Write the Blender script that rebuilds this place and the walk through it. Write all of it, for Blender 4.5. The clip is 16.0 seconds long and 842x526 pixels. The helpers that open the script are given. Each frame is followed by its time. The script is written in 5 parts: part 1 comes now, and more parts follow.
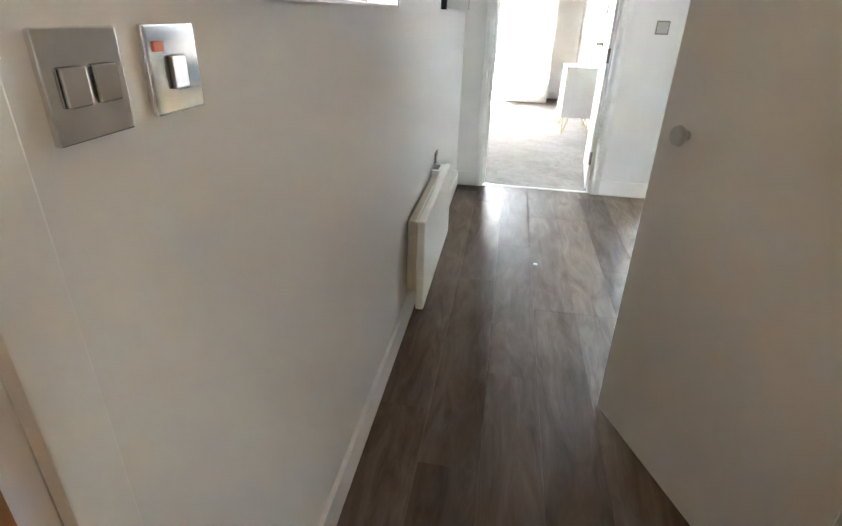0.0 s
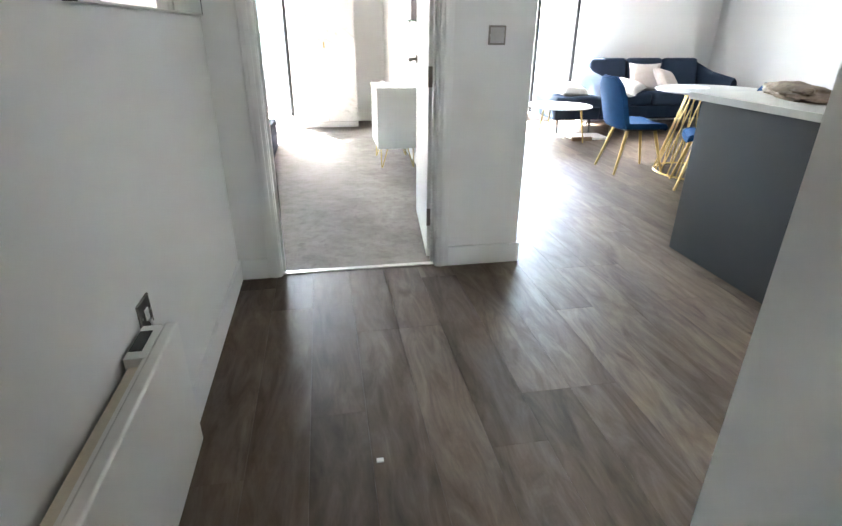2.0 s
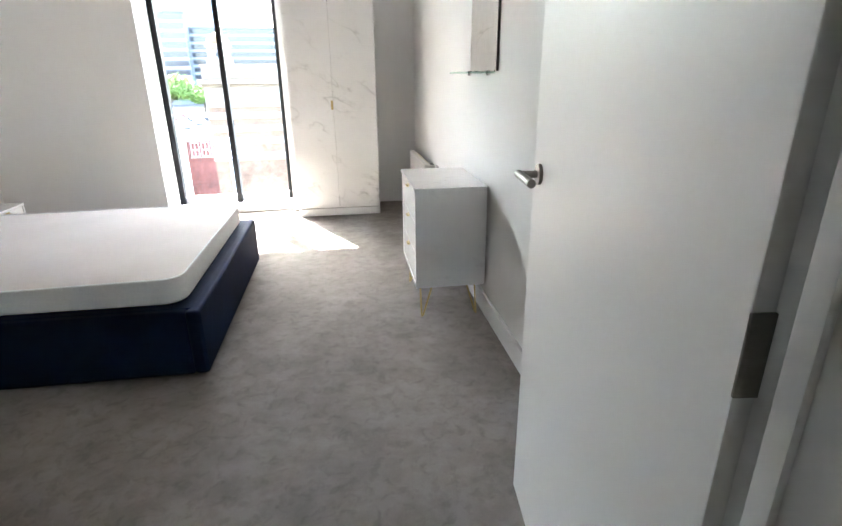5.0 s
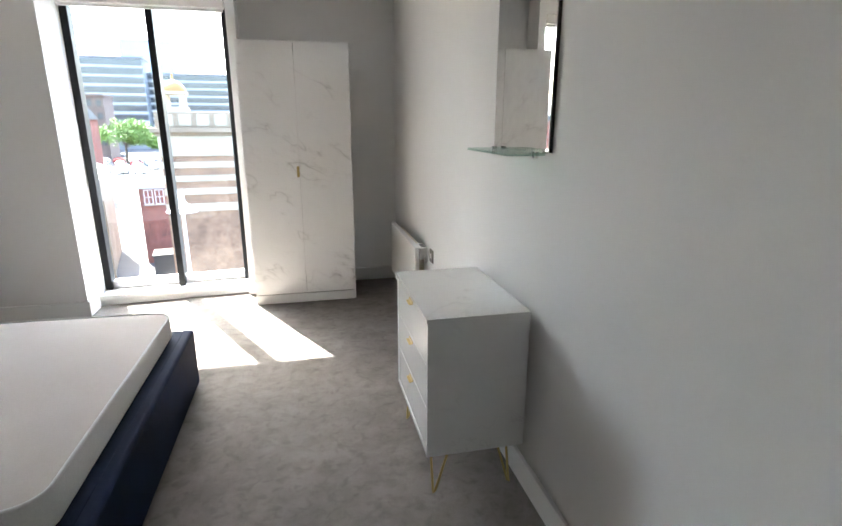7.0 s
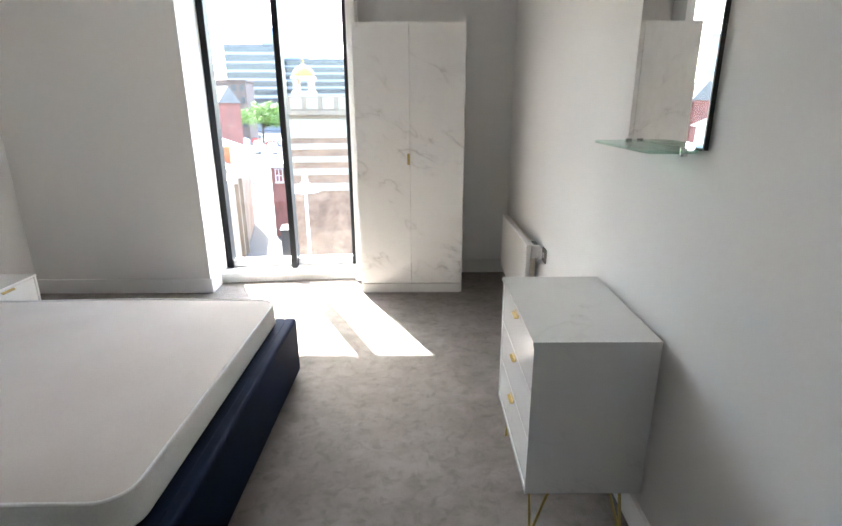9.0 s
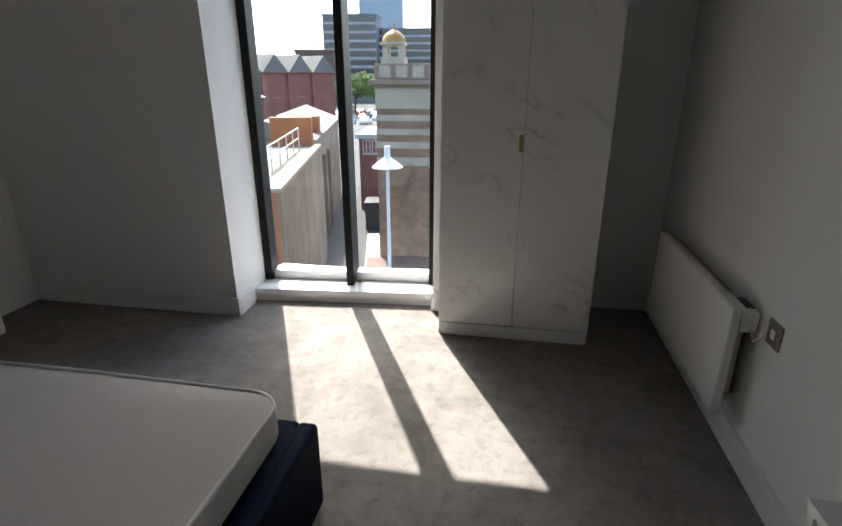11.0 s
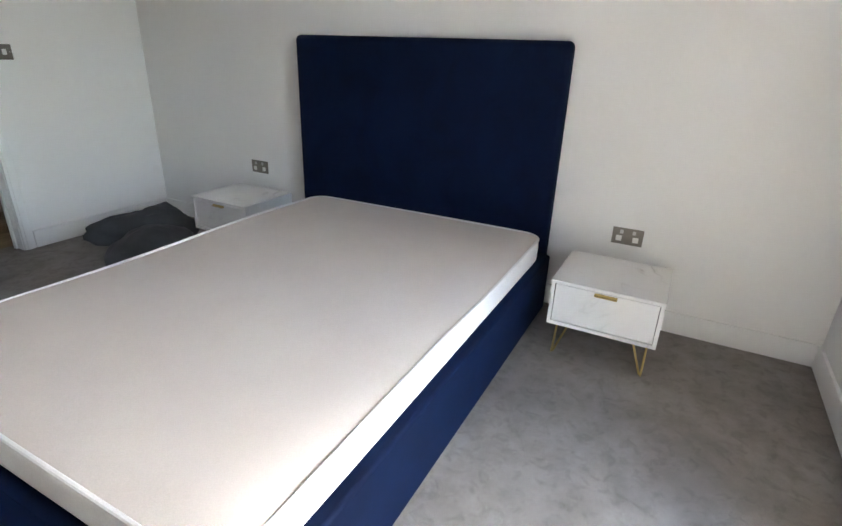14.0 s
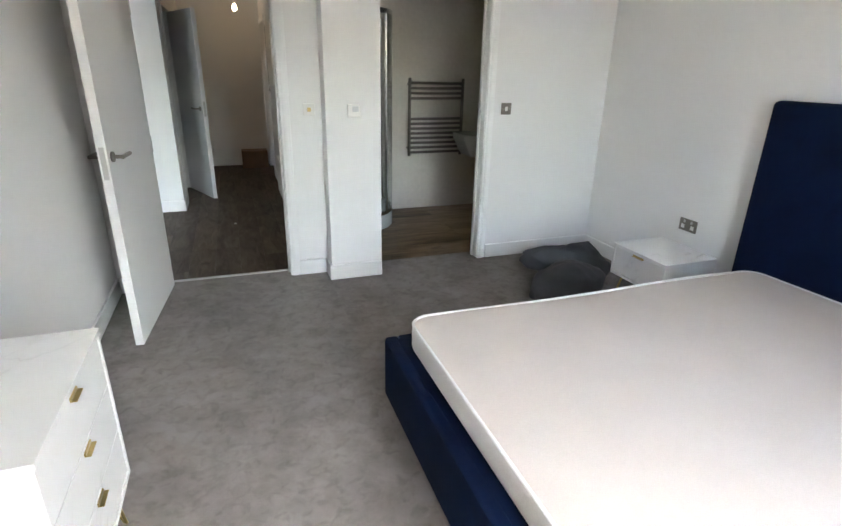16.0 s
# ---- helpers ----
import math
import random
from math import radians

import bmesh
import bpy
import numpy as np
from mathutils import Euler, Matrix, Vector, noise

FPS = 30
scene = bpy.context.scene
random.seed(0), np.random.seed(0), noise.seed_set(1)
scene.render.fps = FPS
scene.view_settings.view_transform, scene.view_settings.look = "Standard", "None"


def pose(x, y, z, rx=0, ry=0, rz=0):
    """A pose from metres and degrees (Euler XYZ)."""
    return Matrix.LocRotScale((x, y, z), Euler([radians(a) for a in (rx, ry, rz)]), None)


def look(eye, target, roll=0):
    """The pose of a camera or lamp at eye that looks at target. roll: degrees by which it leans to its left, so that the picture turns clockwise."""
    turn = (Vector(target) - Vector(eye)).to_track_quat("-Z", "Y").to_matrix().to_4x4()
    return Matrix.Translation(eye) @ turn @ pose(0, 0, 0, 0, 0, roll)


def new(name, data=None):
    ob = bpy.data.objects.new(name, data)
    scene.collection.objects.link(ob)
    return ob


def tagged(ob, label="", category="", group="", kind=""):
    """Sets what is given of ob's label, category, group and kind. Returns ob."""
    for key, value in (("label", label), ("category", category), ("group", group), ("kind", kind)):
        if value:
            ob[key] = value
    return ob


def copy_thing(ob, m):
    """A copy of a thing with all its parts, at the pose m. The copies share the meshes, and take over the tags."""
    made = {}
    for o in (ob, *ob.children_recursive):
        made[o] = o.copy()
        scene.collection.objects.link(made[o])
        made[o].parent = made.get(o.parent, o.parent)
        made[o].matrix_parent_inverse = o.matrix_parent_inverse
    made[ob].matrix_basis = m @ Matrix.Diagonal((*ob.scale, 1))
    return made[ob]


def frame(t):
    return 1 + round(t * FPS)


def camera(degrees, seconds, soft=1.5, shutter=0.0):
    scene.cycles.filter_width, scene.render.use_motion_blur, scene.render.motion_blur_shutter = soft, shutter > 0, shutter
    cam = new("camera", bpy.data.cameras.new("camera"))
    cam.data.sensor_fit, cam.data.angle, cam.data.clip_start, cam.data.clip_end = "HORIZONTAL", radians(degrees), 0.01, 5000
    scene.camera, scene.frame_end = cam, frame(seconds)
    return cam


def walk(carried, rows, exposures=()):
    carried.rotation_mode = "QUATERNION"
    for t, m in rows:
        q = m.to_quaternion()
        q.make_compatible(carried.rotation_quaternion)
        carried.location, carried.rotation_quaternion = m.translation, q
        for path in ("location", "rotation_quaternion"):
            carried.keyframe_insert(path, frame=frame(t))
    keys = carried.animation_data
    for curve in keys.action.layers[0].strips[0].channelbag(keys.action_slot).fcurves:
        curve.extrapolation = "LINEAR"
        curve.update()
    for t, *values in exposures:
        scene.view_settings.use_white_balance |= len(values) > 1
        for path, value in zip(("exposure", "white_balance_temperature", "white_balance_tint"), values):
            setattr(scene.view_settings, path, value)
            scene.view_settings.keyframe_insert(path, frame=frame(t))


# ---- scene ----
cam = camera(79.1, 16.0)
PATH = [
    (0, (0.141, -4.052, 1.248), (-0.136, -2.279, 0.365), 1.7),
    (0.5, (0.164, -3.72, 1.246), (0.17, -1.905, 0.405), 1.6),
    (1, (0.178, -3.339, 1.21), (0.209, -1.523, 0.372), 1.0),
    (1.5, (0.208, -2.927, 1.237), (0.36, -1.111, 0.413), 0.2),
    (2, (0.28, -2.609, 1.214), (0.612, -0.82, 0.384), 0.5),
    (2.5, (0.314, -2.287, 1.226), (0.662, -0.502, 0.394), 0.2),
    (3, (0.377, -1.939, 1.247), (0.682, -0.146, 0.416), -0.4),
    (3.5, (0.4, -1.583, 1.273), (0.738, 0.218, 0.47), -0.6),
    (4, (0.436, -1.126, 1.27), (0.743, 0.708, 0.534), -1.0),
    (4.2, (0.424, -0.956, 1.28), (0.708, 0.887, 0.557), -1.1),
    (6.3, (0.401, 0.45, 1.274), (0.705, 2.34, 0.693), 0.4),
    (6.5, (0.39, 0.531, 1.293), (0.744, 2.421, 0.741), 0.5),
    (7, (0.37, 0.614, 1.389), (0.796, 2.496, 0.86), 0.1),
    (7.5, (0.392, 0.658, 1.422), (0.816, 2.542, 0.902), -0.0),
    (8, (0.399, 0.678, 1.424), (0.805, 2.566, 0.903), -0.1),
    (8.5, (0.422, 0.713, 1.423), (0.597, 2.631, 0.881), -0.4),
    (9, (0.422, 0.829, 1.412), (0.417, 2.739, 0.82), -0.3),
    (9.5, (0.391, 1.15, 1.383), (0.26, 3.043, 0.75), 0.2),
    (9.7, (0.38, 1.277, 1.393), (0.227, 3.165, 0.752), -0.0),
    (11.8, (0.225, 2.798, 1.296), (-0.549, 4.506, 0.6), 1.5),
    (12, (0.212, 2.987, 1.294), (-0.753, 4.605, 0.622), 2.4),
    (12.5, (0.095, 3.257, 1.235), (-1.247, 4.543, 0.497), 2.9),
    (13, (-0.027, 3.482, 1.234), (-1.696, 4.311, 0.508), 5.0),
    (13.5, (0.021, 3.778, 1.287), (-1.798, 3.56, 0.485), 1.8),
    (14, (0.046, 3.897, 1.299), (-1.6, 3.058, 0.533), 2.1),
    (14.5, (0.115, 3.902, 1.375), (-1.287, 2.732, 0.559), 1.1),
    (15, (0.162, 3.891, 1.405), (-1.045, 2.516, 0.596), 0.7),
    (15.5, (0.235, 3.832, 1.429), (-0.804, 2.305, 0.661), 0.9),
    (16, (0.311, 3.818, 1.489), (-0.333, 2.063, 0.777), 1.3),
]
walk(cam, [(t, look(eye, target, roll)) for t, eye, target, roll in PATH],
     [(0, 7.25), (1.0, 6.95), (3.0, 6.0), (4.2, 5.5), (6.3, 4.75), (7, 4.45), (8, 4.5), (9.0, 4.6), (9.5, 4.05), (9.7, 3.8), (11.8, 2.0), (12.0, 2.0), (12.5, 2.6), (13.0, 3.55), (13.5, 4.35), (14, 4.85), (15, 5.15), (16, 5.4)])

# ---- light and sky ----
SUN_AZ = math.atan2(-0.765, 1.51)
SUN_EL = radians(49.8)
world = bpy.data.worlds.new("world")
scene.world = world
world.use_nodes = True
wn = world.node_tree.nodes
wl = world.node_tree.links
wn.clear()
sky = wn.new("ShaderNodeTexSky")
sky.sky_type = "NISHITA"
sky.sun_disc = False
sky.sun_elevation = SUN_EL
sky.sun_rotation = SUN_AZ
sky.dust_density = 2.5
bg = wn.new("ShaderNodeBackground")
bg.inputs[1].default_value = 0.15
wout = wn.new("ShaderNodeOutputWorld")
wl.new(sky.outputs[0], bg.inputs[0])
wl.new(bg.outputs[0], wout.inputs[0])

sun_data = bpy.data.lights.new("sun", "SUN")
sun_data.energy = 2.8
sun_data.angle = radians(0.6)
sun_data.color = (1.0, 0.955, 0.88)
sun = new("sun", sun_data)
sun_dir = Vector((math.sin(SUN_AZ) * math.cos(SUN_EL), math.cos(SUN_AZ) * math.cos(SUN_EL), math.sin(SUN_EL)))
sun.matrix_basis = look(sun_dir * 60, (0, 0, 0))


# area lamp added in the living room window, to strengthen the sky's light
living_data = bpy.data.lights.new("window_light_living", "AREA")
living_data.shape, living_data.size, living_data.size_y = "RECTANGLE", 1.87, 2.05
living_data.energy, living_data.color = 1.65, (0.80, 0.90, 1.0)
new("window_light_living", living_data).matrix_basis = look((3.015, 4.93, 1.175), (3.015, 1.93, 0.875))

# ---- materials ----
def material(name, color=(0.8, 0.8, 0.8), rough=0.5, metal=0.0, **inputs):
    m = bpy.data.materials.new(name)
    m.use_nodes = True
    b = m.node_tree.nodes["Principled BSDF"]
    b.inputs["Base Color"].default_value = (*color, 1)
    b.inputs["Roughness"].default_value = rough
    b.inputs["Metallic"].default_value = metal
    for k, v in inputs.items():
        b.inputs[k.replace("_", " ")].default_value = v
    return m


def nodes_of(m):
    return m.node_tree.nodes, m.node_tree.links, m.node_tree.nodes["Principled BSDF"]


def coords(n, l, scale=(1, 1, 1), rot=(0, 0, 0), source="Object"):
    tc = n.new("ShaderNodeTexCoord")
    mp = n.new("ShaderNodeMapping")
    mp.inputs["Scale"].default_value = scale
    mp.inputs["Rotation"].default_value = [radians(a) for a in rot]
    l.new(tc.outputs[source], mp.inputs["Vector"])
    return mp.outputs["Vector"]


def noise_node(n, l, vec, scale, detail=4.0, rough=0.55, dist=0.0):
    t = n.new("ShaderNodeTexNoise")
    t.inputs["Scale"].default_value = scale
    t.inputs["Detail"].default_value = detail
    t.inputs["Roughness"].default_value = rough
    t.inputs["Distortion"].default_value = dist
    l.new(vec, t.inputs["Vector"])
    return t


def ramp(n, l, fac, stops):
    r = n.new("ShaderNodeValToRGB")
    e = r.color_ramp.elements
    while len(e) < len(stops):
        e.new(0.5)
    for el, (p, c) in zip(e, stops):
        el.position = p
        el.color = (*c, 1)
    l.new(fac, r.inputs["Fac"])
    return r.outputs["Color"]


def mix(n, l, kind, fac, a, b):
    x = n.new("ShaderNodeMix")
    x.data_type, x.blend_type = "RGBA", kind
    for sock, v in ((x.inputs[0], fac), (x.inputs[6], a), (x.inputs[7], b)):
        if isinstance(v, (int, float)):
            sock.default_value = v
        elif isinstance(v, tuple):
            sock.default_value = (*v, 1)
        else:
            l.new(v, sock)
    return x.outputs[2]


def bump(n, l, b, height, strength, distance=0.01):
    x = n.new("ShaderNodeBump")
    x.inputs["Strength"].default_value = strength
    x.inputs["Distance"].default_value = distance
    l.new(height, x.inputs["Height"])
    l.new(x.outputs[0], b.inputs["Normal"])


def mottled(name, c1, c2, rough, scale, fine, bump_strength, bump_dist=0.002, metal=0.0, rough2=None, source="Object", low=0.90):
    """Two-scale variation of colour with fine relief."""
    m = material(name, c1, rough, metal)
    n, l, b = nodes_of(m)
    v = coords(n, l, source=source)
    big = noise_node(n, l, v, scale, 3)
    small = noise_node(n, l, v, fine, 5)
    c = ramp(n, l, big.outputs["Fac"], [(0.3, c1), (0.7, c2)])
    d = ramp(n, l, small.outputs["Fac"], [(0.3, (low, low, low)), (0.7, (1, 1, 1))])
    l.new(mix(n, l, "MULTIPLY", 0.8, c, d), b.inputs["Base Color"])
    r = n.new("ShaderNodeMapRange")
    r.inputs["To Min"].default_value = rough
    r.inputs["To Max"].default_value = rough2 if rough2 is not None else rough
    l.new(big.outputs["Fac"], r.inputs["Value"])
    l.new(r.outputs[0], b.inputs["Roughness"])
    bump(n, l, b, small.outputs["Fac"], bump_strength, bump_dist)
    return m


M_WALL = mottled("wall_paint", (0.79, 0.785, 0.772), (0.81, 0.805, 0.792), 0.62, 0.9, 160, 0.03, 0.0005, rough2=0.72, low=0.985)
M_CEIL = mottled("ceiling_paint", (0.83, 0.82, 0.80), (0.85, 0.84, 0.82), 0.8, 0.8, 120, 0.03, 0.0005, low=0.985)
M_TRIM = mottled("trim_gloss", (0.80, 0.80, 0.79), (0.83, 0.83, 0.82), 0.28, 2.0, 90, 0.04, 0.0006, rough2=0.36, low=0.985)
M_DOOR = mottled("door_paint", (0.78, 0.775, 0.765), (0.81, 0.805, 0.795), 0.36, 1.5, 70, 0.05, 0.0006, rough2=0.44, low=0.985)
M_GOLD = mottled("brushed_gold", (0.55, 0.42, 0.18), (0.47, 0.35, 0.14), 0.28, 6, 140, 0.05, 0.0004, 1.0, 0.34)
M_STEEL = mottled("brushed_steel", (0.62, 0.61, 0.59), (0.52, 0.51, 0.49), 0.26, 8, 200, 0.05, 0.0003, 1.0, 0.36)
M_BRONZE = mottled("dulled_steel_plate", (0.30, 0.28, 0.25), (0.24, 0.225, 0.20), 0.34, 8, 160, 0.05, 0.0003, 1.0, 0.42)
M_CHROME = mottled("chrome", (0.80, 0.80, 0.80), (0.74, 0.74, 0.74), 0.09, 5, 60, 0.02, 0.0003, 1.0, 0.14)
M_BLACK = mottled("black_aluminium", (0.012, 0.013, 0.015), (0.018, 0.019, 0.021), 0.48, 3, 180, 0.06, 0.0004, 0.0, 0.58)
M_BLACK.node_tree.nodes["Principled BSDF"].inputs["Specular IOR Level"].default_value = 0.2
M_GREYPLATE = mottled("satin_grey_plate", (0.42, 0.41, 0.39), (0.47, 0.46, 0.44), 0.4, 8, 160, 0.05, 0.0003)
M_DARKPLASTIC = mottled("dark_plastic", (0.03, 0.03, 0.032), (0.05, 0.05, 0.052), 0.4, 5, 150, 0.05, 0.0004)
M_PLASTIC = mottled("white_plastic", (0.76, 0.75, 0.72), (0.80, 0.79, 0.76), 0.3, 6, 120, 0.03, 0.0004, low=0.985)
M_ORANGE = material("orange_neon", (0.8, 0.16, 0.03), 0.35)
M_CERAMIC = mottled("ceramic", (0.82, 0.82, 0.81), (0.84, 0.84, 0.83), 0.1, 3, 60, 0.02, 0.0003, low=0.985)
M_ENAMEL = mottled("radiator_enamel", (0.80, 0.79, 0.76), (0.83, 0.82, 0.79), 0.3, 2, 80, 0.04, 0.0005, low=0.985)
# cream colour stands in for warm light reflected behind the radiator panels
M_CREAMGLOW = mottled("cream_reflected_glow", (0.68, 0.62, 0.50), (0.74, 0.68, 0.56), 0.5, 4, 90, 0.05, 0.0005)
M_OAK = mottled("oak_veneer", (0.50, 0.25, 0.085), (0.58, 0.31, 0.12), 0.42, 3, 90, 0.1, 0.0008)
M_BROWNBOX = mottled("brown_card", (0.20, 0.13, 0.08), (0.26, 0.17, 0.105), 0.8, 4, 60, 0.1, 0.0008)
M_GREY_PANEL = mottled("grey_matt_panel", (0.058, 0.065, 0.073), (0.066, 0.073, 0.081), 0.46, 1.2, 120, 0.04, 0.0005, rough2=0.54, low=0.985)
M_STONE_TOP = mottled("white_speckled_worktop", (0.70, 0.69, 0.67), (0.76, 0.75, 0.73), 0.22, 12, 220, 0.04, 0.0003)
M_CABLE = mottled("tool_brown", (0.14, 0.09, 0.055), (0.28, 0.21, 0.14), 0.6, 25, 90, 0.1, 0.001)
M_CUSHION = mottled("pale_cushion_cloth", (0.58, 0.55, 0.50), (0.66, 0.63, 0.59), 0.9, 8, 300, 0.25, 0.001)
M_CUSHION_P = mottled("dusky_cushion_cloth", (0.40, 0.35, 0.32), (0.48, 0.43, 0.40), 0.9, 8, 300, 0.25, 0.001)
M_BAG = mottled("grey_dust_sheet", (0.034, 0.037, 0.041), (0.058, 0.062, 0.068), 0.7, 6, 120, 0.3, 0.002)
M_TILE = mottled("marble_bath_panel", (0.80, 0.755, 0.68), (0.86, 0.82, 0.75), 0.2, 2.3, 25, 0.03, 0.0005)
M_RAIL = material("satin_rail_metal", (0.22, 0.20, 0.18), 0.42, 0.7)
M_GLOW = material("lamp_glow", (1, 0.8, 0.5), 0.5)
M_GLOW.node_tree.nodes["Principled BSDF"].inputs["Emission Color"].default_value = (1, 0.74, 0.45, 1)
M_GLOW.node_tree.nodes["Principled BSDF"].inputs["Emission Strength"].default_value = 0.7
M_MIRROR = mottled("mirror_silver", (0.90, 0.91, 0.90), (0.91, 0.92, 0.91), 0.012, 2, 20, 0.0, 0.0001, 1.0, 0.02)


def glass(name, tint=(0.96, 0.98, 0.97)):
    m = bpy.data.materials.new(name)
    m.use_nodes = True
    n, l = m.node_tree.nodes, m.node_tree.links
    n.clear()
    out = n.new("ShaderNodeOutputMaterial")
    tr = n.new("ShaderNodeBsdfTransparent")
    tr.inputs[0].default_value = (*tint, 1)
    gl = n.new("ShaderNodeBsdfGlossy")
    gl.inputs["Roughness"].default_value = 0.02
    lw = n.new("ShaderNodeLayerWeight")
    pw = n.new("ShaderNodeMath")
    pw.operation = "POWER"
    pw.inputs[1].default_value = 4.0
    l.new(lw.outputs["Facing"], pw.inputs[0])
    fr = n.new("ShaderNodeMapRange")
    fr.inputs["To Min"].default_value = 0.035
    fr.inputs["To Max"].default_value = 0.7
    l.new(pw.outputs[0], fr.inputs["Value"])
    mx = n.new("ShaderNodeMixShader")
    l.new(fr.outputs[0], mx.inputs[0])
    l.new(tr.outputs[0], mx.inputs[1])
    l.new(gl.outputs[0], mx.inputs[2])
    l.new(mx.outputs[0], out.inputs[0])
    return m


M_GLASS = glass("window_glass")
M_SHELFGLASS = glass("green_edge_glass", (0.78, 0.92, 0.86))


def carpet_material():
    m = material("carpet_pile", (0.2, 0.19, 0.18), 0.95)
    n, l, b = nodes_of(m)
    v = coords(n, l)
    big = noise_node(n, l, v, 2.2, 4, 0.6, 0.6)
    mid = noise_node(n, l, v, 8, 6, 0.68)
    tread = noise_node(n, l, v, 19, 4, 0.6, 0.8)
    fine = noise_node(n, l, v, 420, 2)
    tuft = n.new("ShaderNodeTexVoronoi")
    tuft.inputs["Scale"].default_value = 520
    l.new(v, tuft.inputs["Vector"])
    c = ramp(n, l, big.outputs["Fac"], [(0.34, (0.285, 0.262, 0.243)), (0.64, (0.365, 0.338, 0.315))])
    d = ramp(n, l, mid.outputs["Fac"], [(0.36, (0.82, 0.81, 0.80)), (0.60, (1, 1, 1))])
    k = ramp(n, l, tread.outputs["Fac"], [(0.30, (0.74, 0.735, 0.73)), (0.50, (1, 1, 1))])
    e = ramp(n, l, fine.outputs["Fac"], [(0.25, (0.62, 0.62, 0.62)), (0.7, (1, 1, 1))])
    l.new(mix(n, l, "MULTIPLY", 0.85, mix(n, l, "MULTIPLY", 0.8, mix(n, l, "MULTIPLY", 0.9, c, d), k), e), b.inputs["Base Color"])
    b.inputs["Specular IOR Level"].default_value = 0.1
    bump(n, l, b, tuft.outputs["Distance"], 0.5, 0.004)
    return m


def plank_material(name, c_dark, c_mid, c_light, along="y", rough=0.34):
    m = material(name, c_mid, rough)
    n, l, b = nodes_of(m)
    tc = n.new("ShaderNodeTexCoord")
    oi = n.new("ShaderNodeObjectInfo")
    sc = n.new("ShaderNodeVectorMath")
    sc.operation = "SCALE"
    sc.inputs[3].default_value = 40
    cmb = n.new("ShaderNodeCombineXYZ")
    for s in cmb.inputs:
        l.new(oi.outputs["Random"], s)
    l.new(cmb.outputs[0], sc.inputs[0])
    add = n.new("ShaderNodeVectorMath")
    l.new(tc.outputs["Object"], add.inputs[0])
    l.new(sc.outputs[0], add.inputs[1])
    mp = n.new("ShaderNodeMapping")
    mp.inputs["Scale"].default_value = (0.8, 0.16, 1) if along == "y" else (0.16, 0.8, 1)
    l.new(add.outputs[0], mp.inputs["Vector"])
    v = mp.outputs["Vector"]
    grain = noise_node(n, l, v, 15, 7, 0.60, 1.4)
    fine = noise_node(n, l, v, 150, 6, 0.6)
    knots = noise_node(n, l, v, 5.5, 4, 0.55, 0.5)
    c = ramp(n, l, grain.outputs["Fac"], [(0.28, c_dark), (0.5, c_mid), (0.74, c_light)])
    per = ramp(n, l, oi.outputs["Random"], [(0.0, (0.68, 0.65, 0.62)), (0.5, (0.92, 0.90, 0.88)), (1.0, (1.18, 1.15, 1.12))])
    c = mix(n, l, "MULTIPLY", 1.0, c, per)
    f = ramp(n, l, fine.outputs["Fac"], [(0.3, (0.74, 0.73, 0.72)), (0.65, (1, 1, 1))])
    k = ramp(n, l, knots.outputs["Fac"], [(0.34, (0.60, 0.585, 0.57)), (0.62, (1, 1, 1))])
    l.new(mix(n, l, "MULTIPLY", 0.7, mix(n, l, "MULTIPLY", 0.5, c, f), k), b.inputs["Base Color"])
    r = n.new("ShaderNodeMapRange")
    r.inputs["To Min"].default_value = rough + 0.1
    r.inputs["To Max"].default_value = rough - 0.04
    l.new(grain.outputs["Fac"], r.inputs["Value"])
    l.new(r.outputs[0], b.inputs["Roughness"])
    b.inputs["Specular IOR Level"].default_value = 0.15
    bump(n, l, b, fine.outputs["Fac"], 0.18, 0.0012)
    return m


def velvet_material(name, c1, c2, sheen):
    m = material(name, c1, 0.75)
    n, l, b = nodes_of(m)
    v = coords(n, l)
    big = noise_node(n, l, v, 4, 4, 0.6, 0.8)
    weave = noise_node(n, l, v, 500, 2)
    l.new(ramp(n, l, big.outputs["Fac"], [(0.3, c1), (0.7, c2)]), b.inputs["Base Color"])
    b.inputs["Sheen Weight"].default_value = sheen
    b.inputs["Specular IOR Level"].default_value = 0.1
    b.inputs["Sheen Roughness"].default_value = 0.35
    b.inputs["Sheen Tint"].default_value = (0.03, 0.20, 0.70, 1)
    bump(n, l, b, weave.outputs["Fac"], 0.25, 0.0008)
    return m


